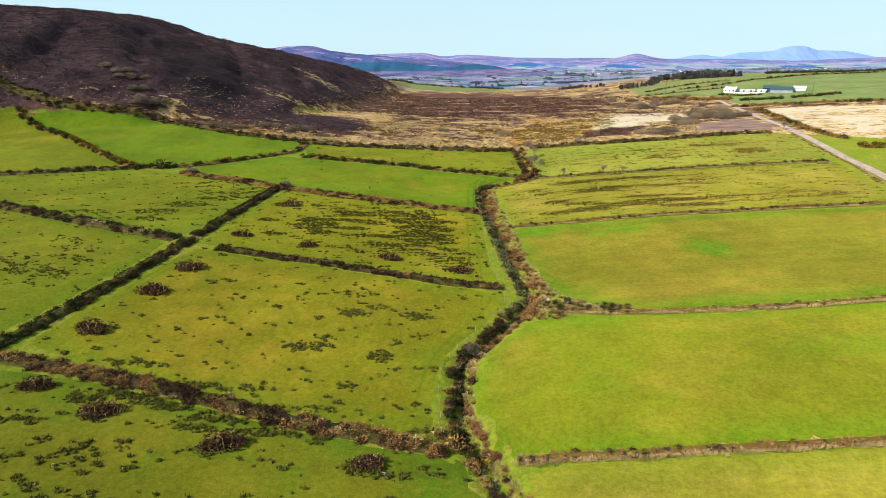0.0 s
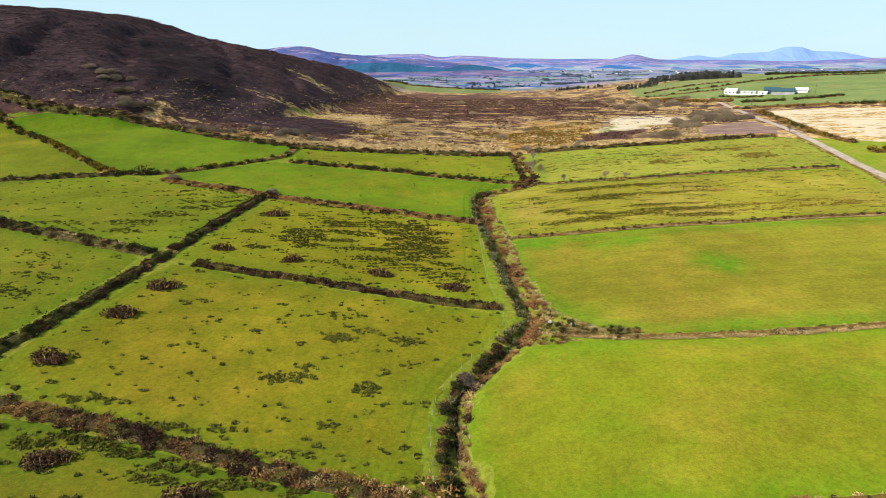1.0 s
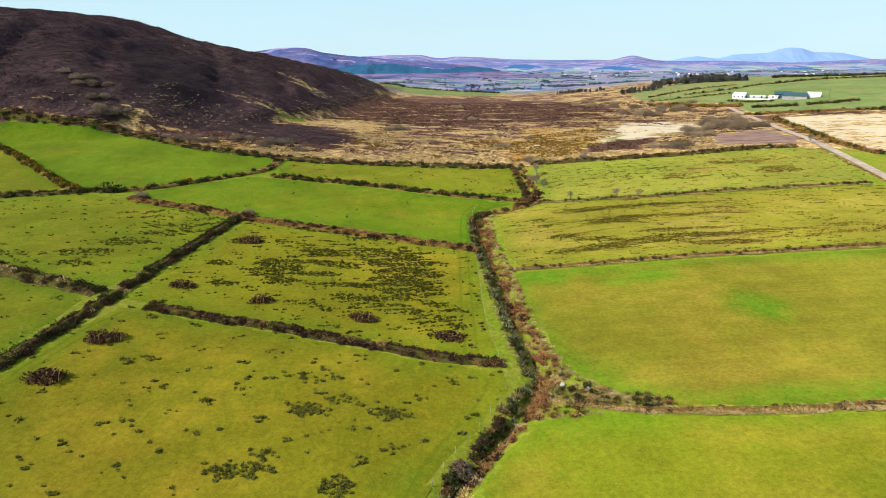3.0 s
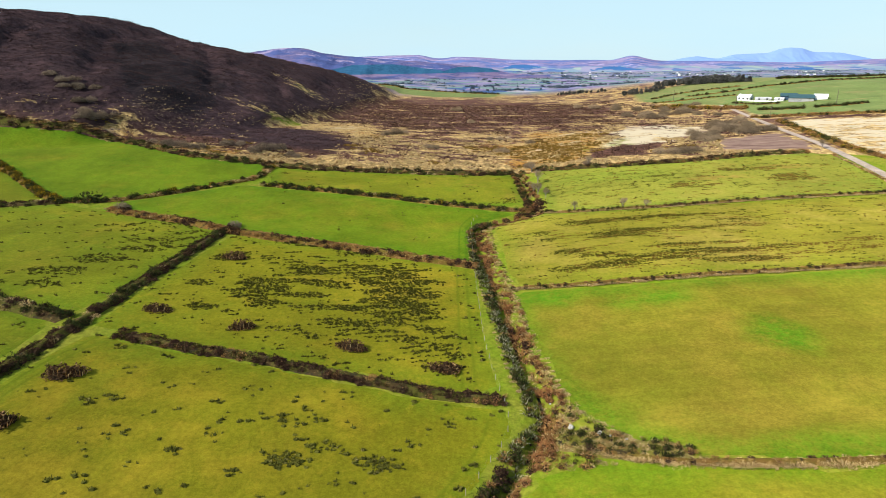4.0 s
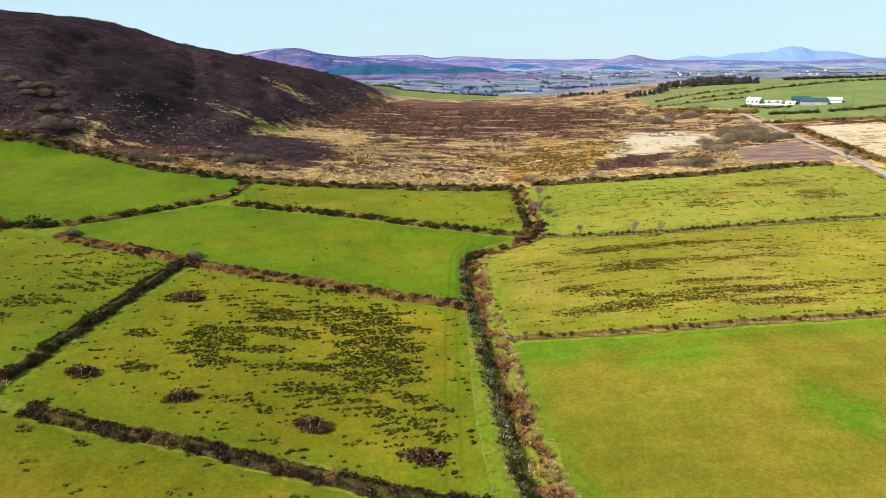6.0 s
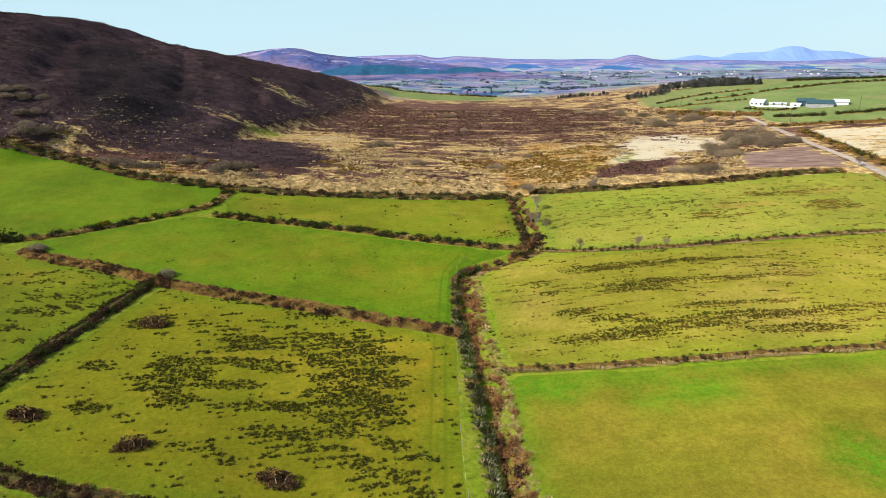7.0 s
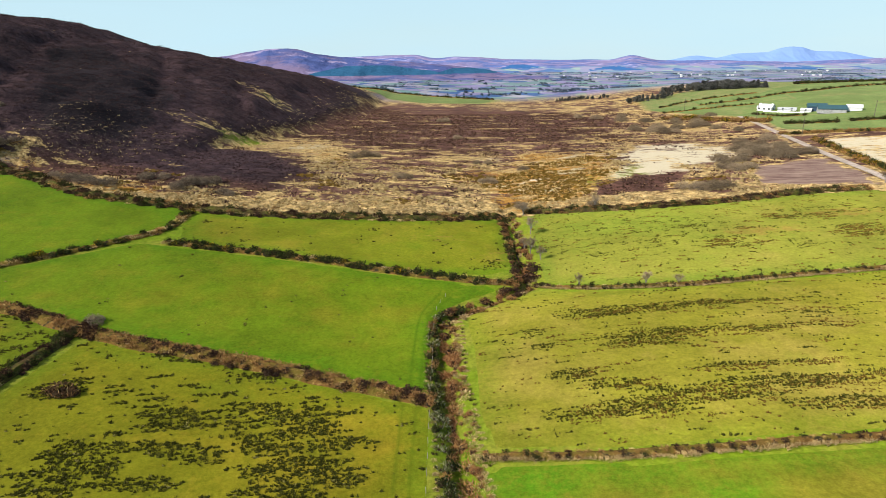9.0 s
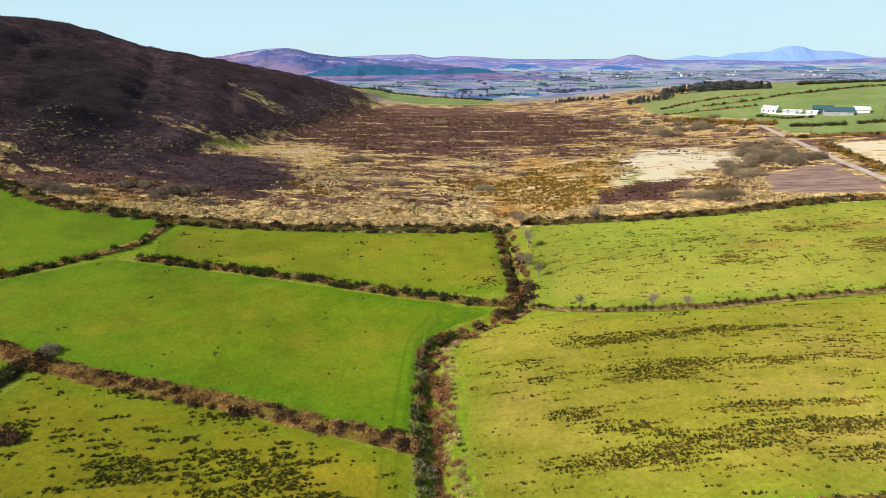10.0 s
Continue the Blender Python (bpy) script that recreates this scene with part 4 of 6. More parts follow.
KIND = {"sallow": "willow_scrub", "rust": "bramble_mound", "fringe": "grass_tussock", "gorse": "gorse_bush", "bloom": "gorse_bush", "bracken": "bracken_clump", "heath": "heather_mound", "straw": "grass_tussock", "rush": "rush_clump", "flax": "sword_leaf_clump", "willow": "willow_scrub", "mound": "heather_mound"}
RND = random.Random(5)


def ground_z(x, y):
    return float(height(x, y))


def plant(kind, x, y, size, tall, parent=None, lift=0.0, squash=1.0):
    me = RND.choice(BUSH[kind])
    turn = RND.uniform(0, 360) if squash == 1.0 else RND.uniform(-25, 25)
    m = pose(x, y, ground_z(x, y) + lift, RND.uniform(-6, 6), RND.uniform(-6, 6), turn) @ Matrix.Diagonal((size, size * squash, tall, 1))
    ob = new(KIND[kind], me)
    ob.matrix_basis = m
    if parent:
        ob.parent = parent
        ob.matrix_parent_inverse = parent.matrix_basis.inverted()
    return ob


def hedge(label, points, width, tall, mix, step, size=(0.6, 1.1), name="hedge", group="field banks", bank=True, scatter=0.5, turf=None, fringe=None):
    """An earth bank between fields, with what grows on it. mix: kinds and their shares."""
    line = along(points, 1.2)
    t, n = sides(line)
    root = thing(name, Matrix.Translation((line[0, 0], line[0, 1], ground_z(*line[0]))), label, "hedge", group)
    z = height(line[:, 0], line[:, 1])
    if bank:
        rows = []
        prof = [(-0.62, -0.25), (-0.42, 0.45), (-0.2, 0.9), (0.0, 1.0), (0.22, 0.88), (0.44, 0.42), (0.62, -0.25)]
        s = np.arange(len(line)) * 1.2
        for k, (a, b) in enumerate(prof):
            ww = width * (1 + 0.22 * wander(s, 0 * s + 7 * k, 9, 21))
            hh = tall * (1 + 0.35 * wander(s, 0 * s + 3 * k, 6, 22)) * np.clip(np.minimum(s, s[-1] - s) / 2.5, 0.05, 1)
            p = line + n * (a * ww)[:, None]
            rows.append(np.c_[p, height(p[:, 0], p[:, 1]) + b * hh])
        v = np.stack(rows, 1)
        q, w = v.shape[:2]
        i = np.arange(q * w).reshape(q, w)
        f = np.stack([i[:-1, :-1], i[1:, :-1], i[1:, 1:], i[:-1, 1:]], -1).reshape(-1, 4)
        part("earth_bank", mesh_of("earth_bank", v.reshape(-1, 3), f[:, ::-1], True), turf or M_BANK, root)
    kinds, shares = list(mix), list(mix.values())
    d = 0.0
    total = len(line) * 1.2
    patch = RND.uniform(0, 100)
    while d < total - 0.6:
        k = min(int(d / 1.2), len(line) - 1)
        off = RND.uniform(-scatter, scatter) * width * 1.1
        x, y = line[k] + n[k] * off
        w = float(wander(np.array(d + patch), np.array(0.0), 18, 31))
        kind = RND.choices(kinds, [max(0.02, sh * (1 + (0.9 if i % 2 else -0.9) * w)) for i, sh in enumerate(shares)])[0]
        s = RND.uniform(*size)
        lift = tall * max(0, 1 - abs(off) / (0.62 * width)) * 0.75 if bank else 0.0
        plant(kind, x, y, s, s * RND.uniform(0.7, 1.1), root, lift)
        d += step * RND.uniform(0.5, 1.5)
    if fringe:
        # bleached tussocks hanging down one side of the bank
        off, d = fringe, 0.5
        while d < total - 0.6:
            k = min(int(d / 1.2), len(line) - 1)
            s = RND.uniform(0.55, 0.9)
            x, y = line[k] + n[k] * (off + RND.uniform(-0.15, 0.15))
            ob = new("grass_tussock", RND.choice(BUSH["fringe"]))
            ob.matrix_basis = pose(x, y, ground_z(x, y) + 0.1, RND.uniform(-8, 8), 0, math.degrees(math.atan2(t[k, 1], t[k, 0])) + RND.uniform(-12, 12)) @ Matrix.Diagonal((s, s * 1.2, s * RND.uniform(0.8, 1.3), 1))
            ob.parent = root
            ob.matrix_parent_inverse = root.matrix_basis.inverted()
            d += RND.uniform(0.9, 1.7)
    return root


# ---- hedges and banks ----
hedge("low bank with tufts of dead grass and brown bracken", [(8.5, 56), (13.4, 55.9), (19.5, 55.2), (28.4, 54.7), (37.1, 54.3), (47, 54.3), (92, 55)], 1.0, 0.5, {"bracken": 6, "straw": 3, "heath": 2}, 0.5, (0.3, 0.6), turf=M_BANK, fringe=-0.6)
hedge("low stony bank with bleached grass and dark rushes", [(19.9, 93.3), (24.6, 90.6), (29.3, 88.9), (41.7, 86.8), (55.9, 87), (72, 88.4), (100.8, 91)], 1.0, 0.5, {"straw": 4, "heath": 3, "bracken": 2, "rush": 2}, 0.5, (0.3, 0.6), turf=M_BANK, fringe=-0.6)
hedge("low grassy bank with patches of gorse", [(16.5, 140.1), (25.4, 138.8), (34.3, 137.4), (53.8, 137.4), (80.3, 138.3), (112.2, 140.2)], 1.0, 0.6, {"heath": 4, "bracken": 4, "straw": 1, "gorse": 1}, 0.48, (0.32, 0.58), turf=M_BANK, fringe=-0.6)
hedge("low grassy bank with dark gorse bushes", [(31.6, 189.5), (40, 184.9), (49.2, 182.5), (59, 181.9), (69.3, 183.2), (92, 185.3), (121.9, 187.4)], 1.0, 0.6, {"gorse": 6, "heath": 3, "straw": 2, "bracken": 1}, 0.5, (0.35, 0.7), turf=M_BANK, fringe=-0.6)
hedge("overgrown bank of brown grass between pasture and bog", [(35.9, 239.8), (45.8, 236), (59.5, 232.8), (80.7, 233.7), (96.4, 236.3), (108.3, 239.5), (132, 242.3)], 3.0, 0.8, {"straw": 2, "bracken": 4, "heath": 4, "gorse": 2}, 0.42, (0.6, 1.1), scatter=0.6, turf=M_DARKBANK)
hedge("broad bank of brown heather and bleached grass", [(-61, 73.5), (-48, 71), (-38, 68.4), (-27.3, 65.2), (-19.6, 62.7), (-12.5, 61.1), (-5.7, 59.4), (0, 57.8)], 2.1, 0.5, {"bracken": 6, "heath": 4, "straw": 2, "rush": 3}, 0.21, (0.4, 0.95), scatter=0.62, turf=M_DARKBANK)
hedge("overgrown corner of bramble and pale grass by the stream", [(14.5, 97), (18, 94.9), (23.8, 92.5), (30.3, 90.6)], 4.0, 0.3, {"straw": 4, "gorse": 2, "rush": 4, "bracken": 1.5}, 0.24, (0.35, 0.75), turf=M_PALEBANK)
hedge("straight dark ditch bank grown over with heather", [(-75, 40), (-68, 60), (-63.3, 76.6), (-60.6, 86), (-57.7, 97.6), (-55.2, 112), (-52.4, 132.4), (-49.6, 149), (-46.4, 169.5)], 2.0, 0.75, {"heath": 6, "gorse": 4, "straw": 1.5, "rush": 1}, 0.30, (0.45, 0.9), scatter=0.66, turf=M_DARKBANK)
hedge("bank of dark heather and rusty bracken", [(-46, 117.3), (-36.3, 114.3), (-24.4, 112), (-16.5, 109.4), (-9.1, 107.8), (-1.9, 105.4), (4.9, 104.1), (11, 103.6)], 1.8, 0.7, {"heath": 6, "bracken": 4, "rush": 2}, 0.25, (0.45, 0.8), turf=M_DARKBANK)
hedge("long bank of rusty bracken and bleached grass", [(-80, 180.8), (-71.7, 177.4), (-56.8, 172.7), (-46.7, 167.4), (-36, 164.4), (-23.3, 161.3), (-11.1, 158.1), (0.5, 154.5), (10, 151.8)], 2.6, 0.8, {"bracken": 10, "heath": 3, "straw": 1}, 0.26, (0.5, 1))
hedge("bank lined with dark gorse bushes", [(-48.5, 207.2), (-35.8, 204.3), (-23.7, 201.8), (-11.9, 199.2), (-0.5, 196), (10.3, 193.6), (20, 191.9), (26, 191.4)], 1.8, 0.7, {"gorse": 7, "straw": 2.5, "bloom": 0.7, "bracken": 1}, 0.45, (0.55, 1.2))
hedge("gorse hedge between two green pastures", [(-52, 228), (-51.7, 217), (-56, 209.7), (-70.9, 195.8), (-82.2, 187.6), (-95.1, 186.9)], 1.8, 0.7, {"gorse": 6, "straw": 3, "bloom": 1, "bracken": 1}, 0.5, (0.55, 1.2))
hedge("dark overgrown bank along the edge of the bog", [(-215.2, 259.8), (-177, 259.4), (-156.5, 255.1), (-135.7, 257.7), (-115.7, 261.7), (-86.2, 237.7), (-68.8, 234.2), (-55, 233), (-38.5, 230.5), (-24.8, 230.3), (-4.2, 231.3), (16.8, 234.5), (33, 237.6)], 3.0, 0.9, {"gorse": 4, "straw": 4, "bracken": 4, "heath": 4}, 0.36, (0.6, 1.25), scatter=0.75, turf=M_DARKBANK)
hedge("flowering gorse hedge between pastures", [(-173.7, 250.4), (-155.2, 240), (-126.7, 214.9), (-104.5, 192.9), (-95.3, 187.4)], 2.0, 0.7, {"gorse": 4, "bloom": 6}, 1.0, (0.8, 1.4))
hedge("low double bank grown with dark heather", [(-190, 165), (-132, 177), (-118, 181), (-102.6, 185), (-95.1, 186.9)], 3.0, 0.7, {"heath": 4, "gorse": 3, "straw": 2}, 0.7, (0.6, 1.1), turf=M_DARKBANK)
hedge("bank of dark heather joining the ditch", [(-150, 160), (-110, 144.6), (-90, 135.6), (-73.4, 128.3), (-57, 122)], 3.2, 0.7, {"heath": 5, "straw": 2, "gorse": 3}, 0.55, (0.6, 1.1), turf=M_DARKBANK)
# along the stream
def bank_line(y0, y1, off):
    return [(float(stream_x(y)) + off, float(y)) for y in np.arange(y0, y1, 3.0)]


SB = dict(name="stream_bank", group="stream banks", bank=False)
hedge("dark gorse, heather and rusty bracken on the narrow stream's bank", bank_line(22, 92, -1.25), 1.3, 0.0, {"gorse": 5, "bracken": 3, "heath": 4, "flax": 2}, 0.36, (0.5, 0.9), **SB)
hedge("bleached grass and rusty bracken on the narrow stream's bank", bank_line(22, 92, 1.1), 1.1, 0.0, {"bracken": 5, "straw": 6, "rust": 1, "heath": 1}, 0.3, (0.45, 0.85), **SB)
hedge("sword-leaved plants and dark gorse on the stream bank", bank_line(92, 180, -1.7), 1.5, 0.0, {"flax": 6, "gorse": 4, "rush": 2, "bracken": 2}, 0.42, (0.45, 0.85), **SB)
hedge("rusty bramble and bracken mounds over the stream", bank_line(93.3, 180.8, 0.5), 1.9, 0.0, {"rust": 5, "bracken": 5, "heath": 1, "straw": 1.5}, 0.75, (0.7, 1.3), **SB)
hedge("rusty bracken and bleached grass on the stream bank", bank_line(91, 180.4, 2.0), 1.1, 0.0, {"bracken": 6, "straw": 6, "rust": 1.5}, 0.5, (0.4, 0.8), **SB)
hedge("dark bramble where the stream turns", bank_line(178.2, 237.1, -1.3), 1.7, 0.0, {"heath": 4, "gorse": 4, "bracken": 4, "rust": 2}, 0.55, (0.6, 1.15), **SB)
hedge("brown bramble and bleached grass where the stream turns", bank_line(180.3, 237.3, 1.4), 1.8, 0.0, {"bracken": 4, "straw": 4, "heath": 3, "rust": 2}, 0.55, (0.55, 1), **SB)
hedge("fringe of bleached grass beside the stream", bank_line(97.5, 181.2, 3.0), 0.8, 0.0, {"straw": 5, "rush": 1}, 0.5, (0.25, 0.5), **SB)
hedge("fringe of bleached grass beside the stream", bank_line(105.8, 179.8, -2.9), 0.5, 0.0, {"straw": 3, "rush": 1}, 0.7, (0.25, 0.45), **SB)

CORNER = [(12.5, 92), (16.5, 104), (19.5, 102.1), (22.3, 96.9), (25.6, 93.9), (32.3, 91.7), (30.3, 89.5), (21.7, 89.5), (14, 90.2)]
root = thing("scrub_patch", Matrix.Translation((20, 94, ground_z(20, 94))), "scrub of bracken, rushes and bleached grass by the stream", "scrub", "stream banks")
spots = np.random.RandomState(8).uniform((12, 90), (33, 104), (400, 2))
for x, y in spots[edge_distance(spots[:, 0], spots[:, 1], CORNER) > 0.1]:
    s = RND.uniform(0.35, 0.8)
    plant(RND.choices(("bracken", "straw", "rush", "gorse"), (4 if x < 19 else 1.5, 5, 5, 0.8))[0], float(x), float(y), s, s * 0.9, root)

# ---- lone bushes in the pastures ----
for x, y, w, h in [(-51.8, 67, 1.9, 1.2), (-41, 62.3, 2.2, 1.3), (-25, 57.2, 2.2, 1.5), (-8.8, 55, 1.9, 1.0), (-53, 82, 2.4, 1.4), (-49.8, 95, 2.3, 1.4), (-47.2, 105.7, 2.4, 1.4), (-43.9, 125.8, 2.1, 1.0), (-10.9, 116, 2.1, 1.1), (2.9, 111, 2.3, 1.0), (-28.6, 120.8, 1.7, 1.2), (-39.3, 150.5, 2.2, 1.2)]:
    b = plant("mound", x, y, w * 1.05, h * 1.35, None, -0.05, squash=0.75)
    tagged(b, "dark brown heather mound in rough pasture", "bush", "heather mounds in the pasture")

SCRUB = [(-101.7, 255.7, 3.6), (-95.8, 252.3, 4), (-93.8, 251.6, 3.5), (-89.3, 249.2, 4.2), (-84.6, 247.3, 4.4), (-81.6, 247.4, 4), (-75.1, 256.3, 4), (-70.7, 258.4, 3.6), (-63.1, 248.4, 4), (-61.3, 254, 4.8), (-58.4, 255.5, 4.6), (-55.7, 258, 4), (-50, 248, 3.4), (-47.9, 247, 3),
         (-130.4, 262.8, 5.5), (-126.7, 265.6, 5), (-123.8, 268.3, 4.5), (-130.7, 266.4, 5), (-136.1, 273.9, 5), (-132.8, 275.8, 5), (-144.2, 288, 5.5), (-149.8, 287.6, 5.5), (-147.7, 293, 5), (-147, 283.4, 5), (-142.7, 286.5, 5), (-137.6, 289.4, 4.5), (-136.2, 273.3, 5), (-129.3, 265.3, 5), (-125.5, 268.6, 4.5), (-122.1, 271, 4.5), (-155.7, 290.5, 5),
         (-21.6, 316, 4.2), (-17.4, 320, 4.8), (-13.9, 321, 4), (-1.4, 279.5, 3.4), (1.5, 279, 3), (13.8, 464, 5), (17.5, 464, 5), (26.7, 311, 3), (31, 311.5, 3), (26, 276, 2.8), (30, 276, 2.8), (42.7, 295.9, 3.2), (21.5, 382, 4), (34.9, 245.1, 3), (29, 278, 3), (53.7, 239, 2.4),
         (105.9, 274.4, 4.6), (108, 270.7, 4.8), (113.2, 273.3, 4.4), (110.1, 286.8, 5), (114.3, 284.4, 4.5), (118.3, 287.6, 4.2), (129.9, 302.7, 6.5), (131.3, 297.6, 6), (131.4, 290.8, 5), (135.9, 291.8, 6), (145.2, 298.3, 5.5), (149, 299, 5), (137.9, 328.9, 6), (142, 322, 6), (155.1, 340.2, 5.5), (136, 305.9, 6.5), (143, 308, 6), (147, 316.1, 5.5), (124.6, 299.1, 5), (140, 299.9, 6), (133.9, 314.7, 6), (127.7, 309.3, 5.5),
         (82.6, 249.3, 3.6), (86.7, 247.8, 4.2), (90.7, 247.8, 4.6), (94.6, 249.5, 4), (119, 408, 6), (124.1, 396.3, 5.5), (128, 389.1, 5.5), (134.1, 390.1, 5.5), (149.1, 404.3, 6), (155.1, 405.2, 6), (156.1, 392.2, 5), (161, 378, 4.5), (140.2, 403.4, 6), (131.1, 407.2, 6), (165, 432, 6), (174, 440, 5), (158, 420, 6), (148, 425, 6), (136, 440, 6), (124, 450, 6), (114, 470, 6), (105, 480, 6), (130, 470, 6)]
for x, y, s in SCRUB:
    s *= 0.78 if x < -105 else 0.95
    b = plant("sallow" if x > -30 else "willow", x, y, s * RND.uniform(0.55, 0.8), s * RND.uniform(0.42, 0.62), None, 0.0)
    tagged(b, "leafless grey-brown willow scrub on the bog", "shrub", "willow scrub")


for x, y, s, kind, text in [(-0.4, 60.6, 1.5, "bracken", "rust-brown bracken clump by the stream"), (1.1, 59.0, 1.4, "bracken", "rust-brown bracken clump by the stream"), (4.4, 56.6, 1.3, "bloom", "yellow-flowering gorse bush by the stream"), (4.0, 81.5, 1.5, "willow", "brown leafless bush in the stream hedge"), (14.6, 136, 1.3, "bracken", "rust-brown bracken clump by the stream"), (14.2, 143, 1.5, "bracken", "rust-brown bracken clump by the stream"), (13.6, 151, 1.2, "bracken", "rust-brown bracken clump by the stream"), (13.4, 166, 1.3, "bracken", "rust-brown bracken clump by the stream"), (12.2, 176, 1.4, "bracken", "rust-brown bracken clump by the stream"), (-77, 181.5, 2.0, "willow", "brown leafless bush on a field bank"), (-88, 187.5, 2.6, "gorse", "dark gorse bush at a field corner"), (-45.5, 170.5, 1.7, "willow", "brown leafless bush where two banks meet"), (30.5, 195, 1.9, "heath", "dark brown bramble bush by the stream"), (31.5, 199, 1.7, "heath", "dark brown bramble bush by the stream")]:
    tagged(plant(kind, x, y, s, s * 0.9), text, "bush", "lone bushes")


# ---- rushes and tussocks, too many to count ----
def scatter_blades(name, label, xy, tall, spread, count, width, material, seed, lean=0.6, body=False):
    """Tufts of blades at the places xy, in one mesh; body: with a dense low heart."""
    r = np.random.RandomState(seed)
    n = len(xy)
    scale = r.uniform(0.5, 1.3, n)
    v, f = blades(r, n * count, 1.0, 1.0, width / spread, lean)
    k = np.repeat(np.arange(n), count * 5)
    z0 = height(xy[:, 0], xy[:, 1])
    s = scale[k]
    v = np.c_[v[:, 0] * spread * s + xy[k, 0], v[:, 1] * spread * s + xy[k, 1], v[:, 2] * tall * s + z0[k] + 0.1]
    if body:
        a = np.arange(6) * 1.047
        ring = r.uniform(0.5, 1.25, (n, 6)) * (spread * scale)[:, None]
        ring = np.stack([xy[:, :1] + ring * np.cos(a) * 1.5, xy[:, 1:] + ring * np.sin(a), np.repeat(z0[:, None], 6, 1)], -1)
        mid = np.stack([ring[..., 0] * 0.62 + xy[:, :1] * 0.38, ring[..., 1] * 0.62 + xy[:, 1:] * 0.38, ring[..., 2] + (tall * scale)[:, None] * r.uniform(0.4, 0.85, (n, 6))], -1)
        o = len(v) + np.arange(n)[:, None] * 12
        v = np.concatenate([v, np.concatenate([ring, mid], 1).reshape(-1, 3)])
        tri = []
        for i in range(6):
            j = (i + 1) % 6
            tri += [o + [[i, j, 6 + j]], o + [[i, 6 + j, 6 + i]]]
        tri += [o + [[6, 6 + i, 7 + i]] for i in range(1, 5)]
        f = np.concatenate([f] + tri)
    return tagged(part(name, mesh_of(name, v, f), material), label, "grass", kind="stuff")


def candidates(poly, density, seed):
    r = np.random.RandomState(seed)
    p = np.array(poly)
    (x0, y0), (x1, y1) = p.min(0), p.max(0)
    n = int((x1 - x0) * (y1 - y0) * density)
    q = np.c_[r.uniform(x0, x1, n), r.uniform(y0, y1, n)]
    return q[edge_distance(q[:, 0], q[:, 1], poly) > 0.8], r


def rushes(name, density, patches, base, seed, streak=1.0, size=9.0, tall=0.34, wide=0.30, label="dark green rush tufts in rough pasture", material=M_RUSH, count=8):
    """Rush tufts in drifts; patches: x, y, half-widths and share."""
    q, r = candidates(FIELDS[name], density * 6.5, seed)
    wide, tall = wide * 0.68, tall * 0.8
    w = wander(q[:, 0], q[:, 1] * streak, size, seed) + 0.9 * wander(q[:, 0], q[:, 1] * streak, size * 0.3, seed + 1)
    share = np.full(len(q), base)
    for x, y, rx, ry, s in patches:
        share = np.maximum(share, 1.12 * s * sstep(1.3, 0.6, np.hypot((q[:, 0] - x) / rx, (q[:, 1] - y) / ry)))
    keep = r.uniform(0, 1, len(q)) < np.clip(sstep(1.05 - 1.15 * share, 1.2 - 1.15 * share, w), 0, 1)
    keep |= r.uniform(0, 1, len(q)) < base * 0.02
    return scatter_blades("rush_tufts", label, q[keep], tall, wide, count, 0.05, material, seed, 0.3, True)


rushes("field_1", 1.3, [(-40.5, 66.4, 5.5, 1.2, 1.3), (-33.8, 64.6, 5.5, 1.5, 1.4), (-27.9, 62.2, 5, 1.3, 1.35), (-20, 60, 4, 1.0, 1.1), (-44.8, 64.9, 3.2, 1.2, 1.2), (-56, 74.2, 3, 0.9, 1.2), (-39.5, 55.8, 1.9, 1.0, 1.0), (-46.1, 56.8, 3.0, 1.1, 0.95), (-50, 60, 2.4, 1.2, 0.9), (-33.6, 52.3, 1.5, 1.0, 0.9), (-29.3, 60.1, 2.4, 1.2, 1.1), (-36.1, 57.3, 1.2, 0.8, 0.9), (-15.3, 59.1, 2.4, 1.1, 1.1), (-5.5, 53.4, 2.3, 1.0, 1.1), (-9, 54.2, 2.4, 1.3, 0.8), (-50, 50, 20, 8, 0.45)], 0.10, 41, 1.4, 5, 0.5, 0.36, count=10)
rushes("field_2", 1.3, [(-20.2, 80.2, 4.2, 1.4, 1.3), (-9.3, 78.2, 2.0, 2.0, 1.2), (-14.1, 90.7, 3.2, 1.9, 1.05), (-9.2, 93.4, 3.8, 1.4, 1.05), (-4.4, 90.7, 3.4, 1.4, 1.0), (-14.9, 97.9, 3.2, 1.3, 1.05), (-24.4, 97.4, 1.8, 0.8, 1.0), (3.7, 98.5, 1.0, 1.4, 1.0), (-7.9, 75, 1.8, 0.9, 1.0), (-1.3, 74.8, 0.9, 0.9, 1.0), (-40.4, 100.6, 3.4, 0.8, 0.8), (-17.7, 82.8, 1.2, 0.9, 0.9), (-17.4, 71.2, 1.8, 0.7, 1.2), (-13.7, 70.2, 2.0, 0.7, 1.2), (-1.6, 65.2, 0.8, 1.3, 1.1), (-2.6, 61.4, 1.4, 1.1, 1.1), (-44, 73.4, 9, 0.9, 1.0), (-30, 68.9, 9, 0.9, 1.0), (-17, 64.9, 8, 0.8, 0.9)], 0.055, 42, 1.4, 5, 0.42, 0.36, count=10)
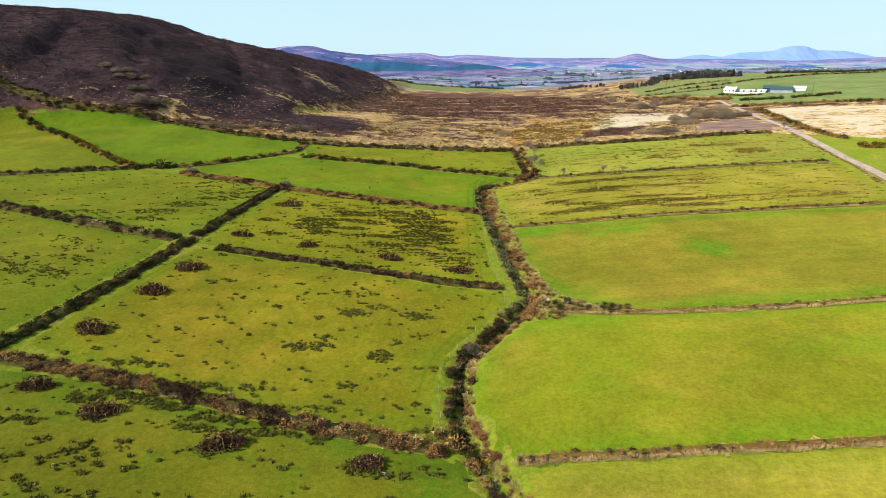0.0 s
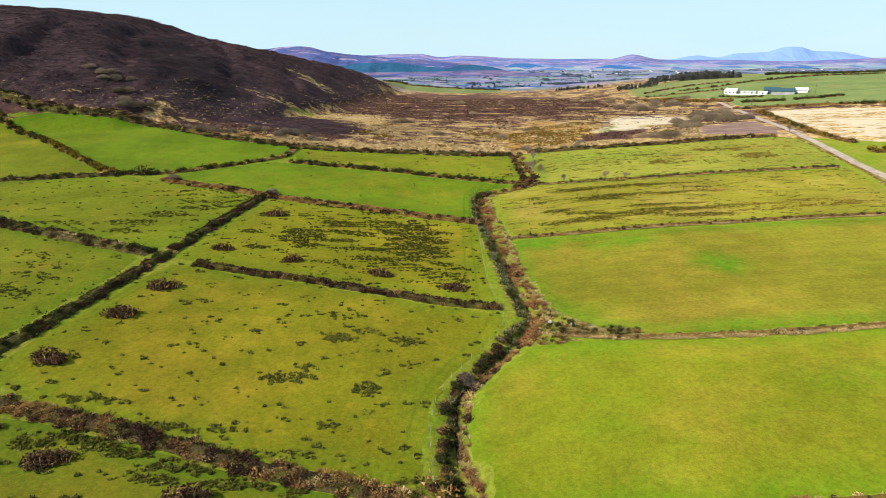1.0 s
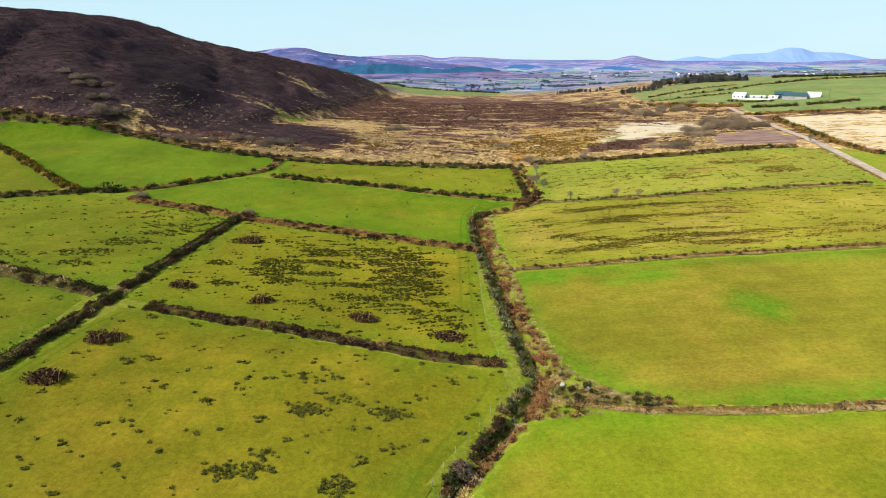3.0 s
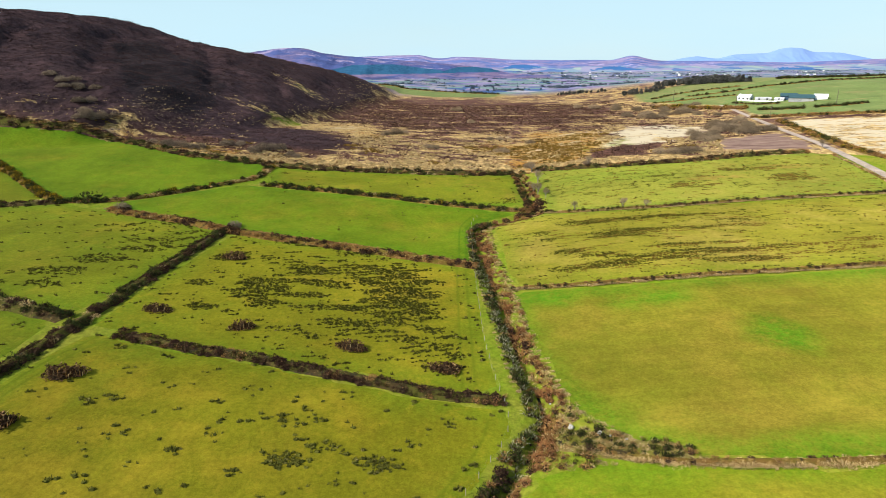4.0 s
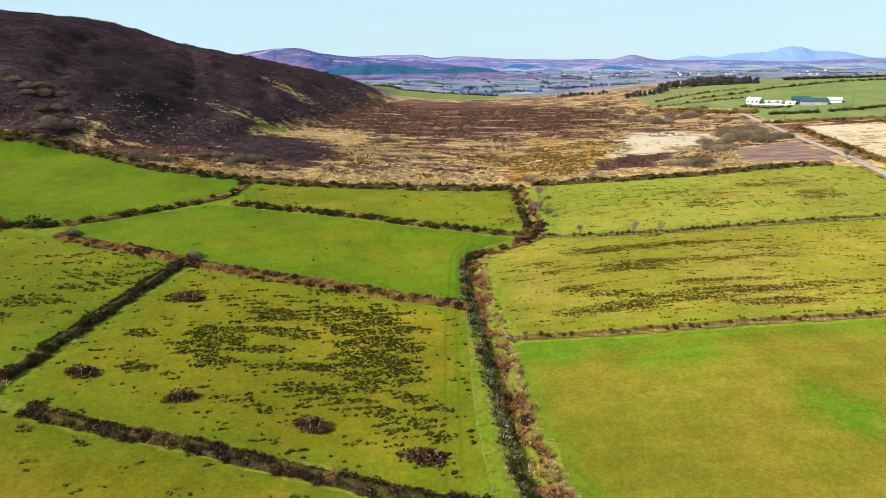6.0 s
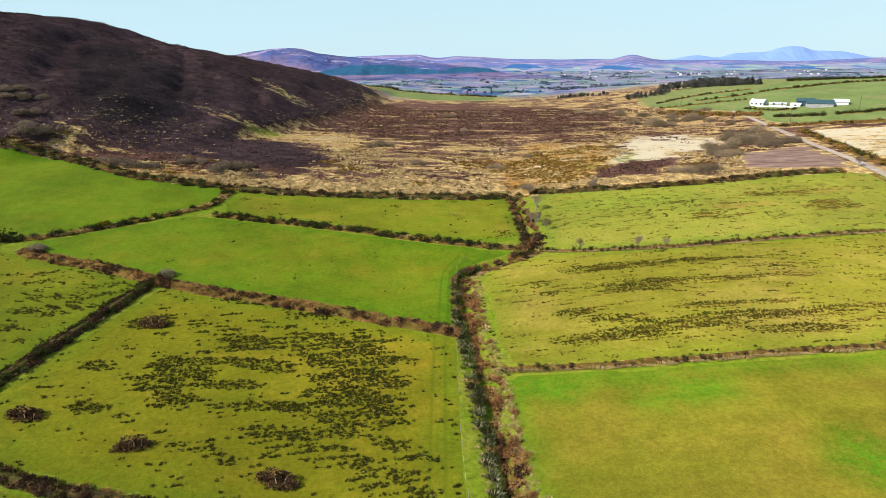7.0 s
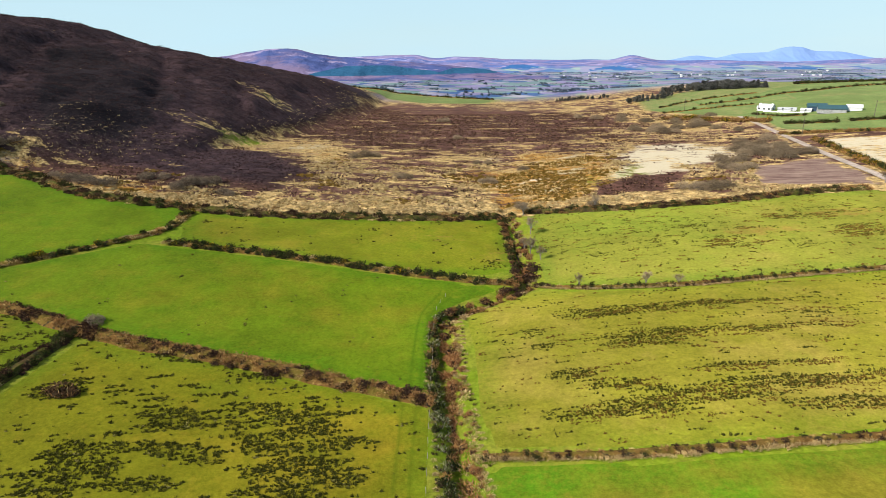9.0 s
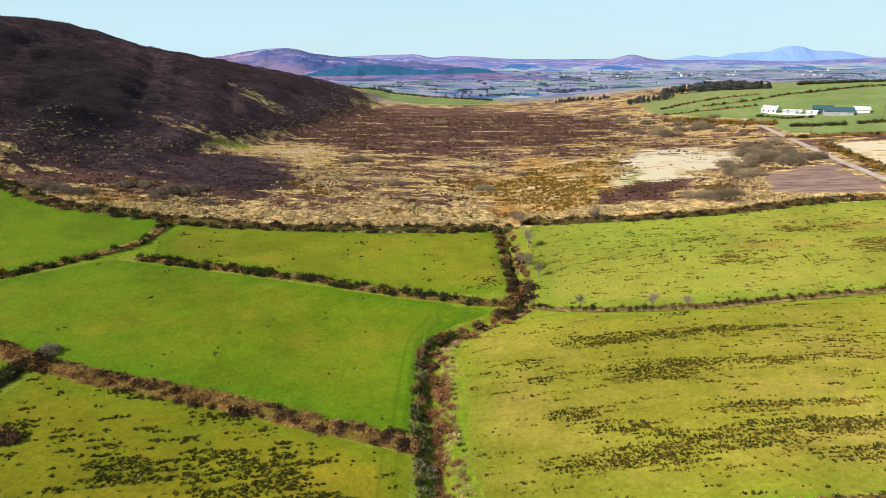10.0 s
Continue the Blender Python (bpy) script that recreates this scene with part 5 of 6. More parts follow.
rushes("field_3", 1.9, [(-29.9, 136.2, 5.6, 6.6, 1.25), (-23.4, 145.9, 4.6, 3.0, 1.25), (-10.2, 147, 10, 3.4, 1.3), (-6.1, 142.3, 8.7, 3.2, 1.4), (-17.4, 139.3, 5, 2.0, 1.2), (-3.8, 137.2, 7.6, 3.0, 1.5), (-5.2, 132.4, 7.6, 2.8, 1.5), (-24.4, 140.2, 7, 1.4, 1.2), (-22, 134.2, 7.8, 1.4, 1.15), (-28.3, 130.1, 3.8, 2.4, 1.3), (-14.5, 129.7, 8.4, 1.4, 1.25), (-3.1, 128.1, 6.4, 2.8, 1.45), (-9.9, 124.6, 9.6, 1.4, 1.2), (-37.8, 127.9, 3, 1.5, 1.2), (-41.3, 137.9, 3, 1.5, 1.2), (-25.9, 160.6, 9, 1.2, 1.2), (-13.8, 156.6, 6.8, 1.0, 1.1), (-40.1, 151.6, 4, 3.2, 1.0), (1, 118, 6, 7, 0.75), (-12, 121, 14, 3, 0.65), (-20, 150, 20, 6, 0.4)], 0.1, 43, 2.4, 6, 0.34, 0.27)
rushes("field_4", 0.12, [], 0.04, 44, 1.0, 9, 0.35, 0.25)
rushes("field_5", 0.5, [(20, 201, 6, 4, 0.9)], 0.03, 45)
rushes("field_8", 1.1, [(-69.5, 141.1, 6.6, 3.2, 1.1), (-65.4, 148.3, 6.2, 3.0, 1.15), (-59.5, 154.1, 5.4, 2.6, 1.15), (-68.7, 135.1, 4.5, 2.0, 1.0), (-57.1, 144.6, 2, 1.2, 1.0), (-54, 157, 5, 2.2, 1.1), (-53, 164, 5, 3, 0.8), (-60, 161, 8, 4, 0.7), (-84, 138, 12, 4, 0.6), (-64, 168, 12, 4, 0.5)], 0.015, 46, 1.8, 6)
rushes("field_9", 0.9, [(-78, 104, 14, 9, 0.8), (-72, 118, 12, 4, 0.5)], 0.05, 47, 1.8)
ROWS_13 = [(51.3, 173.4, 23.1, 1.3, 1.2), (41.6, 172.1, 10.6, 1.2, 1.2), (49, 164.3, 19.5, 1.5, 1.15), (42.5, 161.9, 10.6, 1.5, 1), (26.5, 167.9, 2.3, 1.9, 1.1), (27.7, 163.2, 2, 1.3, 1.1), (53.9, 154, 13.2, 0.7, 1.15), (29.7, 154.8, 3.8, 1.9, 1.1), (35.8, 151.5, 4.1, 1.3, 1.2), (55.1, 149.5, 20.1, 1.7, 1.1), (41.8, 147, 14, 1.6, 1.25), (27.9, 146.2, 4.5, 1.7, 1.35), (37.3, 145.5, 6.6, 1.3, 1.3), (69, 150.4, 6.9, 0.9, 1.1), (62, 144.4, 10.4, 1.4, 1.1), (69.9, 168.2, 5.3, 2.3, 0.9), (72, 164.2, 5, 0.9, 0.9)]
rushes("field_13", 2.4, ROWS_13, 0.045, 48, 8.0, 12, 0.28, 0.20)
rushes("field_13", 1.6, [(x + 3, y - 0.8, rx, 1.4 * ry, 0.75 * s) for x, y, rx, ry, s in ROWS_13] + [(70, 148.5, 20, 3.5, 0.9), (95, 150, 14, 4, 0.9)], 0.03, 58, 7.0, 16, 0.26, 0.20, "rusty dying rush tufts in straw-coloured pasture", M_RUSTRUSH)
ROWS_14 = [(60, 213, 30, 12, 0.45), (75.3, 203.2, 7.9, 3.3, 0.8), (98.6, 219.5, 8.7, 3.1, 0.85), (106.8, 207.3, 8.1, 5.2, 0.8), (71.4, 214.8, 3.3, 2.9, 1.1), (59.4, 206.4, 2.4, 2.7, 0.9), (46.4, 202.6, 3, 2, 1), (89.8, 201.1, 4.1, 2.9, 0.9), (110, 222, 16, 4, 0.6)]
rushes("field_14", 1.2, ROWS_14, 0.08, 49, 2.5, 7, 0.28, 0.20)
rushes("field_14", 2.0, ROWS_14[1:4], 0.03, 59, 2.5, 8, 0.28, 0.22, "rusty dying rush tufts in green pasture", M_RUSTRUSH)

BOG = [(-230, 268.4), (-178.5, 261.6), (-115.6, 264.2), (-86.2, 239.9), (-55, 236), (-4, 234), (33, 240.2), (60.4, 235.7), (96, 238.8), (128, 245.9), (145, 300.1), (165, 359.9), (178, 420), (140, 520), (0, 520), (-50, 620), (-87, 580), (-130, 535), (-178, 505), (-224, 485), (-280, 470)]
q, r = candidates(BOG, 0.75, 61)
cover = land_cover(q[:, 0], q[:, 1])
w = cover["heather"] + 0.45 * wander(q[:, 0] * 0.55, q[:, 1] * 0.8, 12, 62) + 0.3 * wander(q[:, 0] * 0.6, q[:, 1] * 0.8, 4, 66) + 0.1 * r.normal(0, 1, len(q))
open_land = (cover["bare"] < 0.3) & (cover["green"] < 0.5)
pick = r.uniform(0, 1, len(q))
light = (w < 0.30) & (pick < 0.75) & (cover["pale"] < 0.55) | (cover["fleck"] > 0.35) & (w > 0.4) & (pick < 0.16 * cover["fleck"])
scatter_blades("moor_grass", "bleached tussocks of moor grass on the bog", q[light & open_land], 0.45, 0.6, 6, 0.15, M_STRAW, 63, 0.9)
q2, r2 = candidates([(-214.9, 262.2), (-115.6, 264.2), (-86.2, 239.9), (-55, 236), (-4, 234), (33, 240.2), (96, 238.8), (128, 245.9), (125, 330), (96, 340), (58.5, 306), (-30, 310), (-108.6, 284.9), (-199.5, 281.5)], 1.1, 67)
near = land_cover(q2[:, 0], q2[:, 1])
w2 = near["heather"] + 0.45 * wander(q2[:, 0] * 0.35, q2[:, 1] * 0.9, 12, 62) + 0.3 * wander(q2[:, 0] * 0.5, q2[:, 1], 4, 66)
damp = 0.5 + 0.5 * wander(q2[:, 0] * 0.6, q2[:, 1], 20, 71)
grassy = (w2 < 0.36 - 0.12 * sstep(-60, -100, q2[:, 0])) & (near["bare"] < 0.3) & (near["green"] < 0.4) & (near["pale"] < 0.5)
rusty = grassy & (near["rust"] + 0.3 * damp > 0.55)
scatter_blades("moor_grass", "rust-brown tussocks on the wet side of the bog", q2[rusty & (damp > 0.3)], 0.5, 0.4, 6, 0.1, M_RUSTRUSH, 69, 0.5, True)
grassy &= ~rusty & (r2.uniform(0, 1, len(q2)) < 0.75)
scatter_blades("moor_grass", "dense bleached tussocks along the bog's edge", q2[grassy], 0.55, 0.42, 6, 0.11, M_STRAW, 68, 0.5, True)
dark = (w > 0.62) & open_land & (pick > 0.45)
scatter_blades("heather_tufts", "dark brown heather on the hill", q[dark & (cover["hill"] > 0.5)], 0.36, 1.0, 4, 0.3, M_HILL, 64, 0.7)
scatter_blades("heather_tufts", "red-brown heather on the bog", q[dark & (cover["hill"] <= 0.5)], 0.5, 0.9, 4, 0.32, M_BOG, 65, 0.7)

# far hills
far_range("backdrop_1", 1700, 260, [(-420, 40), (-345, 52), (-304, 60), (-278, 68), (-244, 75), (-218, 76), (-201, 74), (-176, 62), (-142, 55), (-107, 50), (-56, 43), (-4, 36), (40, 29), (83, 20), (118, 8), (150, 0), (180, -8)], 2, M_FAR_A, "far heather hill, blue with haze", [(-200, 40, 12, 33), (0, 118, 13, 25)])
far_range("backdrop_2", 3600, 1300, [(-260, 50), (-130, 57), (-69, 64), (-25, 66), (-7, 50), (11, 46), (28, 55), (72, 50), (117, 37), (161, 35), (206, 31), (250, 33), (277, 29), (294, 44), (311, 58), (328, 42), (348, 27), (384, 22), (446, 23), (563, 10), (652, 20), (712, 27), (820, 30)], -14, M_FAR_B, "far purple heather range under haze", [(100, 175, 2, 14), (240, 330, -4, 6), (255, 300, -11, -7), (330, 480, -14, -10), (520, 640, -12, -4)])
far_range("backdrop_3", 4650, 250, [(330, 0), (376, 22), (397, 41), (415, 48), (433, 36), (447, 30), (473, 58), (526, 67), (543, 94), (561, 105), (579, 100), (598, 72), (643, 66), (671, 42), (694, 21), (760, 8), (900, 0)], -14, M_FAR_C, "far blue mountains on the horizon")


# ---- trees ----
def limb(verts, faces, a, b, ra, rb, seg=6):
    """A tapered limb from a to b."""
    a, b = np.array(a, float), np.array(b, float)
    d = (b - a) / np.linalg.norm(b - a)
    u = np.cross(d, (0.3, 0.9, 0.1))
    u /= np.linalg.norm(u)
    w = np.cross(d, u)
    o = len(verts)
    for p, r in ((a, ra), (b, rb)):
        for k in range(seg):
            g = 6.283 * k / seg
            verts.append(p + r * (math.cos(g) * u + math.sin(g) * w))
    for k in range(seg):
        m = (k + 1) % seg
        faces += [(o + k, o + m, o + seg + m), (o + k, o + seg + m, o + seg + k)]


def bare_tree_meshes(seed, tall):
    """Trunk with limbs, and the spray of twigs at their ends."""
    r = np.random.RandomState(seed)
    v, f, ends = [], [], []
    limb(v, f, (0, 0, -0.2), (0.08 * tall * r.uniform(-1, 1), 0.05, tall * 0.4), 0.035 * tall, 0.024 * tall)
    for k in range(7):
        a = k * 0.9 + r.uniform(0, 0.6)
        top = np.array([math.cos(a) * tall * r.uniform(0.1, 0.24), math.sin(a) * tall * r.uniform(0.1, 0.24), tall * r.uniform(0.62, 0.86)])
        low = np.array([0, 0, tall * r.uniform(0.22, 0.4)])
        limb(v, f, low, top, 0.016 * tall, 0.007 * tall, 5)
        for _ in range(5):
            e = top + r.normal(0, 0.11, 3) * tall + (0, 0, 0.07 * tall)
            limb(v, f, low * 0.35 + top * 0.65, e, 0.007 * tall, 0.002 * tall, 4)
            ends.append(e)
    wood = mesh_of("trunk", v, f, True)
    n = 18
    base = np.repeat(np.array(ends), n, 0)
    q = r.normal(0, 1, (len(base), 3)) + (0, 0, 0.6)
    q /= np.linalg.norm(q, axis=1)[:, None]
    s = np.cross(q, r.normal(0, 1, (len(base), 3)))
    s /= np.linalg.norm(s, axis=1)[:, None]
    c = base + r.normal(0, 0.05, (len(base), 3)) * tall
    ln = tall * 0.09
    tv = np.stack([c - s * 0.012, c + s * 0.012, c + q * ln], 1).reshape(-1, 3)
    return wood, mesh_of("twigs", tv, np.arange(len(tv)).reshape(-1, 3))


BARE = [bare_tree_meshes(s, 1.0) for s in (1, 2, 3)]
for wood, twigs in BARE:
    wood.materials.append(M_BARK)
    twigs.materials.append(M_SALLOW)
for i, (x, y, tall, wide) in enumerate([(34.2, 221.3, 5.6, 1.0), (32.2, 207.9, 5.0, 1.1), (31.2, 211, 4.2, 1.3), (33.7, 204, 3.8, 1.0), (34.5, 237.4, 4.6, 1.7), (38.2, 186.3, 3.6, 1.0), (49.7, 182.9, 3.8, 1.1), (55.6, 182.6, 2.6, 1.5), (53.7, 236.4, 4.0, 1.5), (139.5, 247, 4.2, 1.4)]):
    wood, twigs = BARE[i % 3]
    m = pose(x, y, ground_z(x, y) - 0.02, 0, 0, 77 * i) @ Matrix.Diagonal((tall * wide * 0.7, tall * wide * 0.7, tall * 0.75, 1))
    tree = thing("tree", m, "small leafless tree with pale grey bark", "tree", "bare trees")
    for name, me in (("trunk", wood), ("crown", twigs)):
        ob = new(name, me)
        ob.parent = tree


def dark_tree_meshes(seed, conifer):
    r = np.random.RandomState(seed)
    v, f = [], []
    limb(v, f, (0, 0, -0.05), (0, 0, 0.75), 0.03, 0.012)
    wood = mesh_of("trunk", v, f, True)
    n = 280
    h = r.uniform(0.16, 1.0, n) if conifer else r.uniform(0.25, 1.0, n)
    a = r.uniform(0, 6.283, n)
    reach = (1.02 - h) * 0.34 if conifer else 0.36 * np.sqrt(np.clip(1 - ((h - 0.6) / 0.42) ** 2, 0.02, 1))
    reach = reach * (0.75 + 0.3 * np.sin(3 * a + seed) * np.cos(9 * h + seed)) * np.sqrt(r.uniform(0.15, 1, n)) + 0.02
    c = np.c_[np.cos(a) * reach, np.sin(a) * reach, h]
    q = r.normal(0, 1, (n, 3))
    q /= np.linalg.norm(q, axis=1)[:, None]
    s = np.cross(q, r.normal(0, 1, (n, 3)))
    s /= np.linalg.norm(s, axis=1)[:, None]
    k = 0.068
    tv = np.stack([c - s * k, c + s * k, c + q * k * 2.0], 1).reshape(-1, 3)
    return wood, mesh_of("crown", tv, np.arange(3 * n).reshape(-1, 3))


DARK = [dark_tree_meshes(s, s % 2 == 0) for s in range(6)]
for wood, crown in DARK:
    wood.materials.append(M_BARK)
    crown.materials.append(M_FIR)


# the same trees recoloured paler and bluer, as haze would make them
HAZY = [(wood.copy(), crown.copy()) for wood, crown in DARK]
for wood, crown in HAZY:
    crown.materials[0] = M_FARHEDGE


def dark_tree(x, y, tall, wide, group, label, kinds=DARK):
    wood, crown = RND.choice(kinds)
    m = pose(x, y, ground_z(x, y) - 0.1, 0, 0, RND.uniform(0, 360)) @ Matrix.Diagonal((tall * wide, tall * wide, tall, 1))
    tree = thing("tree", m, label, "tree", group)
    for name, me in (("trunk", wood), ("crown", crown)):
        new(name, me).parent = tree


for k in range(80):
    u = RND.random()
    x, y = 228 + 42 * u + RND.uniform(-3, 3), 588 - 30 * u + RND.uniform(-4, 16)
    dark_tree(x, y, RND.uniform(4.5, 7.5) * (1 - 0.5 * abs(u - 0.4)), RND.uniform(1.3, 1.9), "shelter belt", "dark evergreen tree in a shelter belt")
for k in range(12):
    dark_tree(200 + 2.2 * k + RND.uniform(-1, 1), 590 - 0.5 * k + RND.uniform(-3, 3), RND.uniform(4.5, 7.5), RND.uniform(0.9, 1.3), "shelter belt", "dark evergreen tree in a shelter belt")
for k in range(22):
    dark_tree(160 + 1.8 * k + RND.uniform(-2, 2), 553 + 0.7 * k + RND.uniform(-5, 5), RND.uniform(2.6, 5.2), RND.uniform(1.1, 1.8), "field trees", "dark small tree at a field corner")
for k in range(20):
    dark_tree(120 + 2.2 * k + RND.uniform(-1.5, 1.5), 632 - 0.8 * k + RND.uniform(-4, 4), RND.uniform(2.0, 3.8), RND.uniform(1.2, 1.9), "hedgerow trees", "low dark tree in a far hedgerow")
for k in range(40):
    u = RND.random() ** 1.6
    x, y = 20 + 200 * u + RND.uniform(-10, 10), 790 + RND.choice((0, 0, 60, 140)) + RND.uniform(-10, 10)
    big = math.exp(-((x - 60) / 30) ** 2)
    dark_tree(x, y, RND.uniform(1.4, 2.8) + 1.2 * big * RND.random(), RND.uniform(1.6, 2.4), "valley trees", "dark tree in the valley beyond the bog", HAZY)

# ---- hedges on the farm's slope ----
FARM = "slope field hedges"
hedge("low dark gorse hedge on the green slope", [(189, 493), (226, 493), (251, 506), (275, 501), (348, 545), (420, 590)], 2.0, 0.5, {"gorse": 6, "straw": 1, "bracken": 1}, 1.9, (0.7, 1.5), group=FARM)
hedge("low dark gorse hedge on the green slope", [(157, 473), (188, 473), (213, 467)], 2.0, 0.5, {"gorse": 6, "bracken": 2}, 2.2, (0.7, 1.3), group=FARM)
hedge("low dark gorse hedge on the green slope", [(167, 503), (194, 522), (215, 525), (245, 524)], 2.0, 0.5, {"gorse": 6, "bracken": 2}, 2.4, (0.7, 1.4), group=FARM)
hedge("low gorse hedge below the farm", [(193, 427), (200, 407), (211, 405)], 2.0, 0.4, {"gorse": 6}, 1.6, (0.8, 1.3), group=FARM)
hedge("thick gorse hedge below the farm", [(187.9, 384.9), (196.9, 378.9), (207.8, 374.2)], 2.4, 0.5, {"gorse": 6}, 1.0, (1, 1.6), group=FARM)
hedge("thick gorse hedge below the farm", [(213.7, 373.6), (223.5, 370.3), (239.3, 371.1)], 2.4, 0.5, {"gorse": 6}, 1.1, (1, 1.6), group=FARM)
hedge("brown bracken bank above the tan field", [(167.9, 353.9), (187.7, 350.5), (205.2, 343.8), (246.8, 329.2)], 3.5, 0.8, {"bracken": 6, "gorse": 2}, 0.8, (0.9, 1.5), group=FARM)
hedge("gorse and scrub on the skyline of the slope", [(300, 575), (330, 590), (372, 612), (430, 640), (500, 680)], 3.0, 0.6, {"gorse": 6}, 2.0, (1.1, 2.4), group=FARM)
hedge("golden gorse hedge beside the lane", [(151, 225), (148.2, 244.2), (153, 272), (163, 306.1), (171.8, 333.6)], 3.2, 0.8, {"bloom": 3, "bracken": 6, "gorse": 2}, 0.9, (0.9, 1.5), group="lane verges")
hedge("bank of golden gorse round the tan field", [(146.3, 210.4), (149.2, 207.2), (157.1, 209.1), (197.8, 203.2)], 3.5, 0.9, {"bloom": 4, "bracken": 4}, 0.8, (0.9, 1.5), group="lane verges")
hedge("verge of bleached grass beside the lane", [(118, 158), (125.1, 180.1), (130.4, 202.9), (137.2, 238.2)], 1.2, 0.25, {"straw": 6, "bracken": 1}, 1.2, (0.5, 0.9), group="lane verges")
hedge("rusty scrub and bracken by the lane's end", [(186.1, 398.3), (176.1, 410.3), (166, 425), (158, 438), (148, 446)], 6.0, 0.6, {"bracken": 6, "gorse": 1, "bloom": 1}, 0.8, (1.3, 2.6), group="lane verges")
hedge("dark hedge along the green spur", [(-140, 905), (-60, 832), (30, 742), (70, 700)], 3.0, 0.6, {"gorse": 6}, 3.0, (1.2, 2.2), group=FARM)

# ---- the farm ----
def block(w, d, h, bevel=0.04):
    bm = bmesh.new()
    bmesh.ops.create_cube(bm, size=1.0)
    for v in bm.verts:
        v.co = Vector((v.co.x * w, v.co.y * d, (v.co.z + 0.5) * h))
    bmesh.ops.bevel(bm, geom=bm.edges[:], offset=min(bevel, w / 4, d / 4, h / 4), segments=1, affect="EDGES")
    return bm


def gable_walls(w, d, h, rise):
    bm = bmesh.new()
    p = [(-w / 2, 0), (w / 2, 0), (w / 2, h), (0, h + rise), (-w / 2, h)]
    ring = [[bm.verts.new((x, y, z)) for x, z in p] for y in (-d / 2, d / 2)]
    bm.faces.new(ring[0])
    bm.faces.new(ring[1][::-1])
    for i in range(5):
        j = (i + 1) % 5
        bm.faces.new((ring[0][j], ring[0][i], ring[1][i], ring[1][j]))
    return bm


def roof(w, d, h, rise, thick=0.18, over=0.3):
    bm = bmesh.new()
    k = rise / (w / 2)
    p = [(-w / 2 - over, h - k * over + 0.01), (0, h + rise + 0.01), (w / 2 + over, h - k * over + 0.01), (w / 2 + over, h - k * over + thick), (0, h + rise + thick), (-w / 2 - over, h - k * over + thick)]
    ring = [[bm.verts.new((x, y, z)) for x, z in p] for y in (-d / 2 - over, d / 2 + over)]
    bm.faces.new([ring[0][i] for i in (0, 1, 4, 5)])
    bm.faces.new([ring[0][i] for i in (1, 2, 3, 4)])
    bm.faces.new([ring[1][i] for i in (5, 4, 1, 0)])
    bm.faces.new([ring[1][i] for i in (4, 3, 2, 1)])
    for i in range(6):
        j = (i + 1) % 6
        bm.faces.new((ring[0][j], ring[0][i], ring[1][i], ring[1][j]))
    bmesh.ops.recalc_face_normals(bm, faces=bm.faces[:])
    return bm


def building(name, x, y, turn, w, d, h, rise, wall_mat, roof_mat, label, windows=0, doors=(), chimney=False):
    """A gabled building; doors: place along the front gable, width, height, material."""
    z = min(ground_z(x + a, y + b) for a in (-4, 4) for b in (-4, 4))
    place = pose(x, y, z, 0, 0, turn)
    root = thing(name, place, label, "building", "farm buildings")
    bits = []
    walls = part("wall", gable_walls(w, d, h, rise), wall_mat)
    bits.append(walls)
    bits.append(part("roof", roof(w, d, h, rise), roof_mat))
    n = max(1, windows)
    for k in range(windows):
        yy = -d / 2 + d * (k + 0.5) / n
        for side in (-1, 1):
            p = part("window", block(0.08, 1.0, 1.2, 0.01), M_GLASS, place=pose(side * (w / 2 + 0.02), yy, 1.0))
            bits.append(p)
    for xx, ww, hh, mat in doors:
        bits.append(part("door", block(ww, 0.1, hh, 0.02), mat, place=pose(xx, -d / 2 - 0.03, 0.02)))
    if chimney:
        for yy in (-d / 2 + 0.6, d / 2 - 0.6):
            bits.append(part("chimney", block(0.5, 0.6, 0.8), wall_mat, place=pose(0, yy, h + rise - 0.3)))
    for ob in bits:
        ob.parent = root
    return root


building("farmhouse", 205, 437, 40, 5.5, 8, 2.2, 1.8, M_WHITE, M_PALEROOF, "white limewashed farmhouse with a pale grey roof", 3, [(0, 1.0, 2.0, M_SHEDWALL)], True)
building("outhouse", 210.5, 425, 64, 4.5, 9, 1.6, 0.9, M_WHITE, M_SLATE, "long low white outhouse beside the farmhouse", 2)
building("outhouse", 215, 414, 50, 4.0, 5, 1.7, 0.8, M_WHITE, M_PALEROOF, "low white outhouse joining the barn", 1)
building("barn", 223, 405, 62, 10, 13, 2.4, 1.7, M_BLOCKWALL, M_SHED, "large barn with blue-green roof and grey block walls", 0, [(-2.6, 3.4, 2.5, M_GLASS), (2.4, 3.4, 2.5, M_SHEDWALL)])
building("barn", 221, 415, 62, 7, 9, 2.9, 1.5, M_SHEDWALL, M_SHED, "blue-green metal barn behind the larger one", 0)
building("shed", 233, 402, 62, 5, 7, 2.2, 1.3, M_WHITE, M_PALEROOF, "small pale metal shed beside the barn", 0, [(0, 2.2, 1.9, M_WHITE)])
wall_line = along([(201, 432), (207, 419), (212, 411)], 2.0)
root = thing("yard_wall", Matrix.Translation((201, 432, ground_z(201, 432))), "white rendered yard wall in front of the farm", "wall", "farm buildings")
for a, b in zip(wall_line[:-1], wall_line[1:]):
    c = (a + b) / 2
    part("wall_section", block(float(np.hypot(*(b - a))) + 0.01, 0.3, 0.9), M_WHITE, root, place=pose(c[0], c[1], ground_z(*c) - 0.2, 0, 0, math.degrees(math.atan2(b[1] - a[1], b[0] - a[0]))))

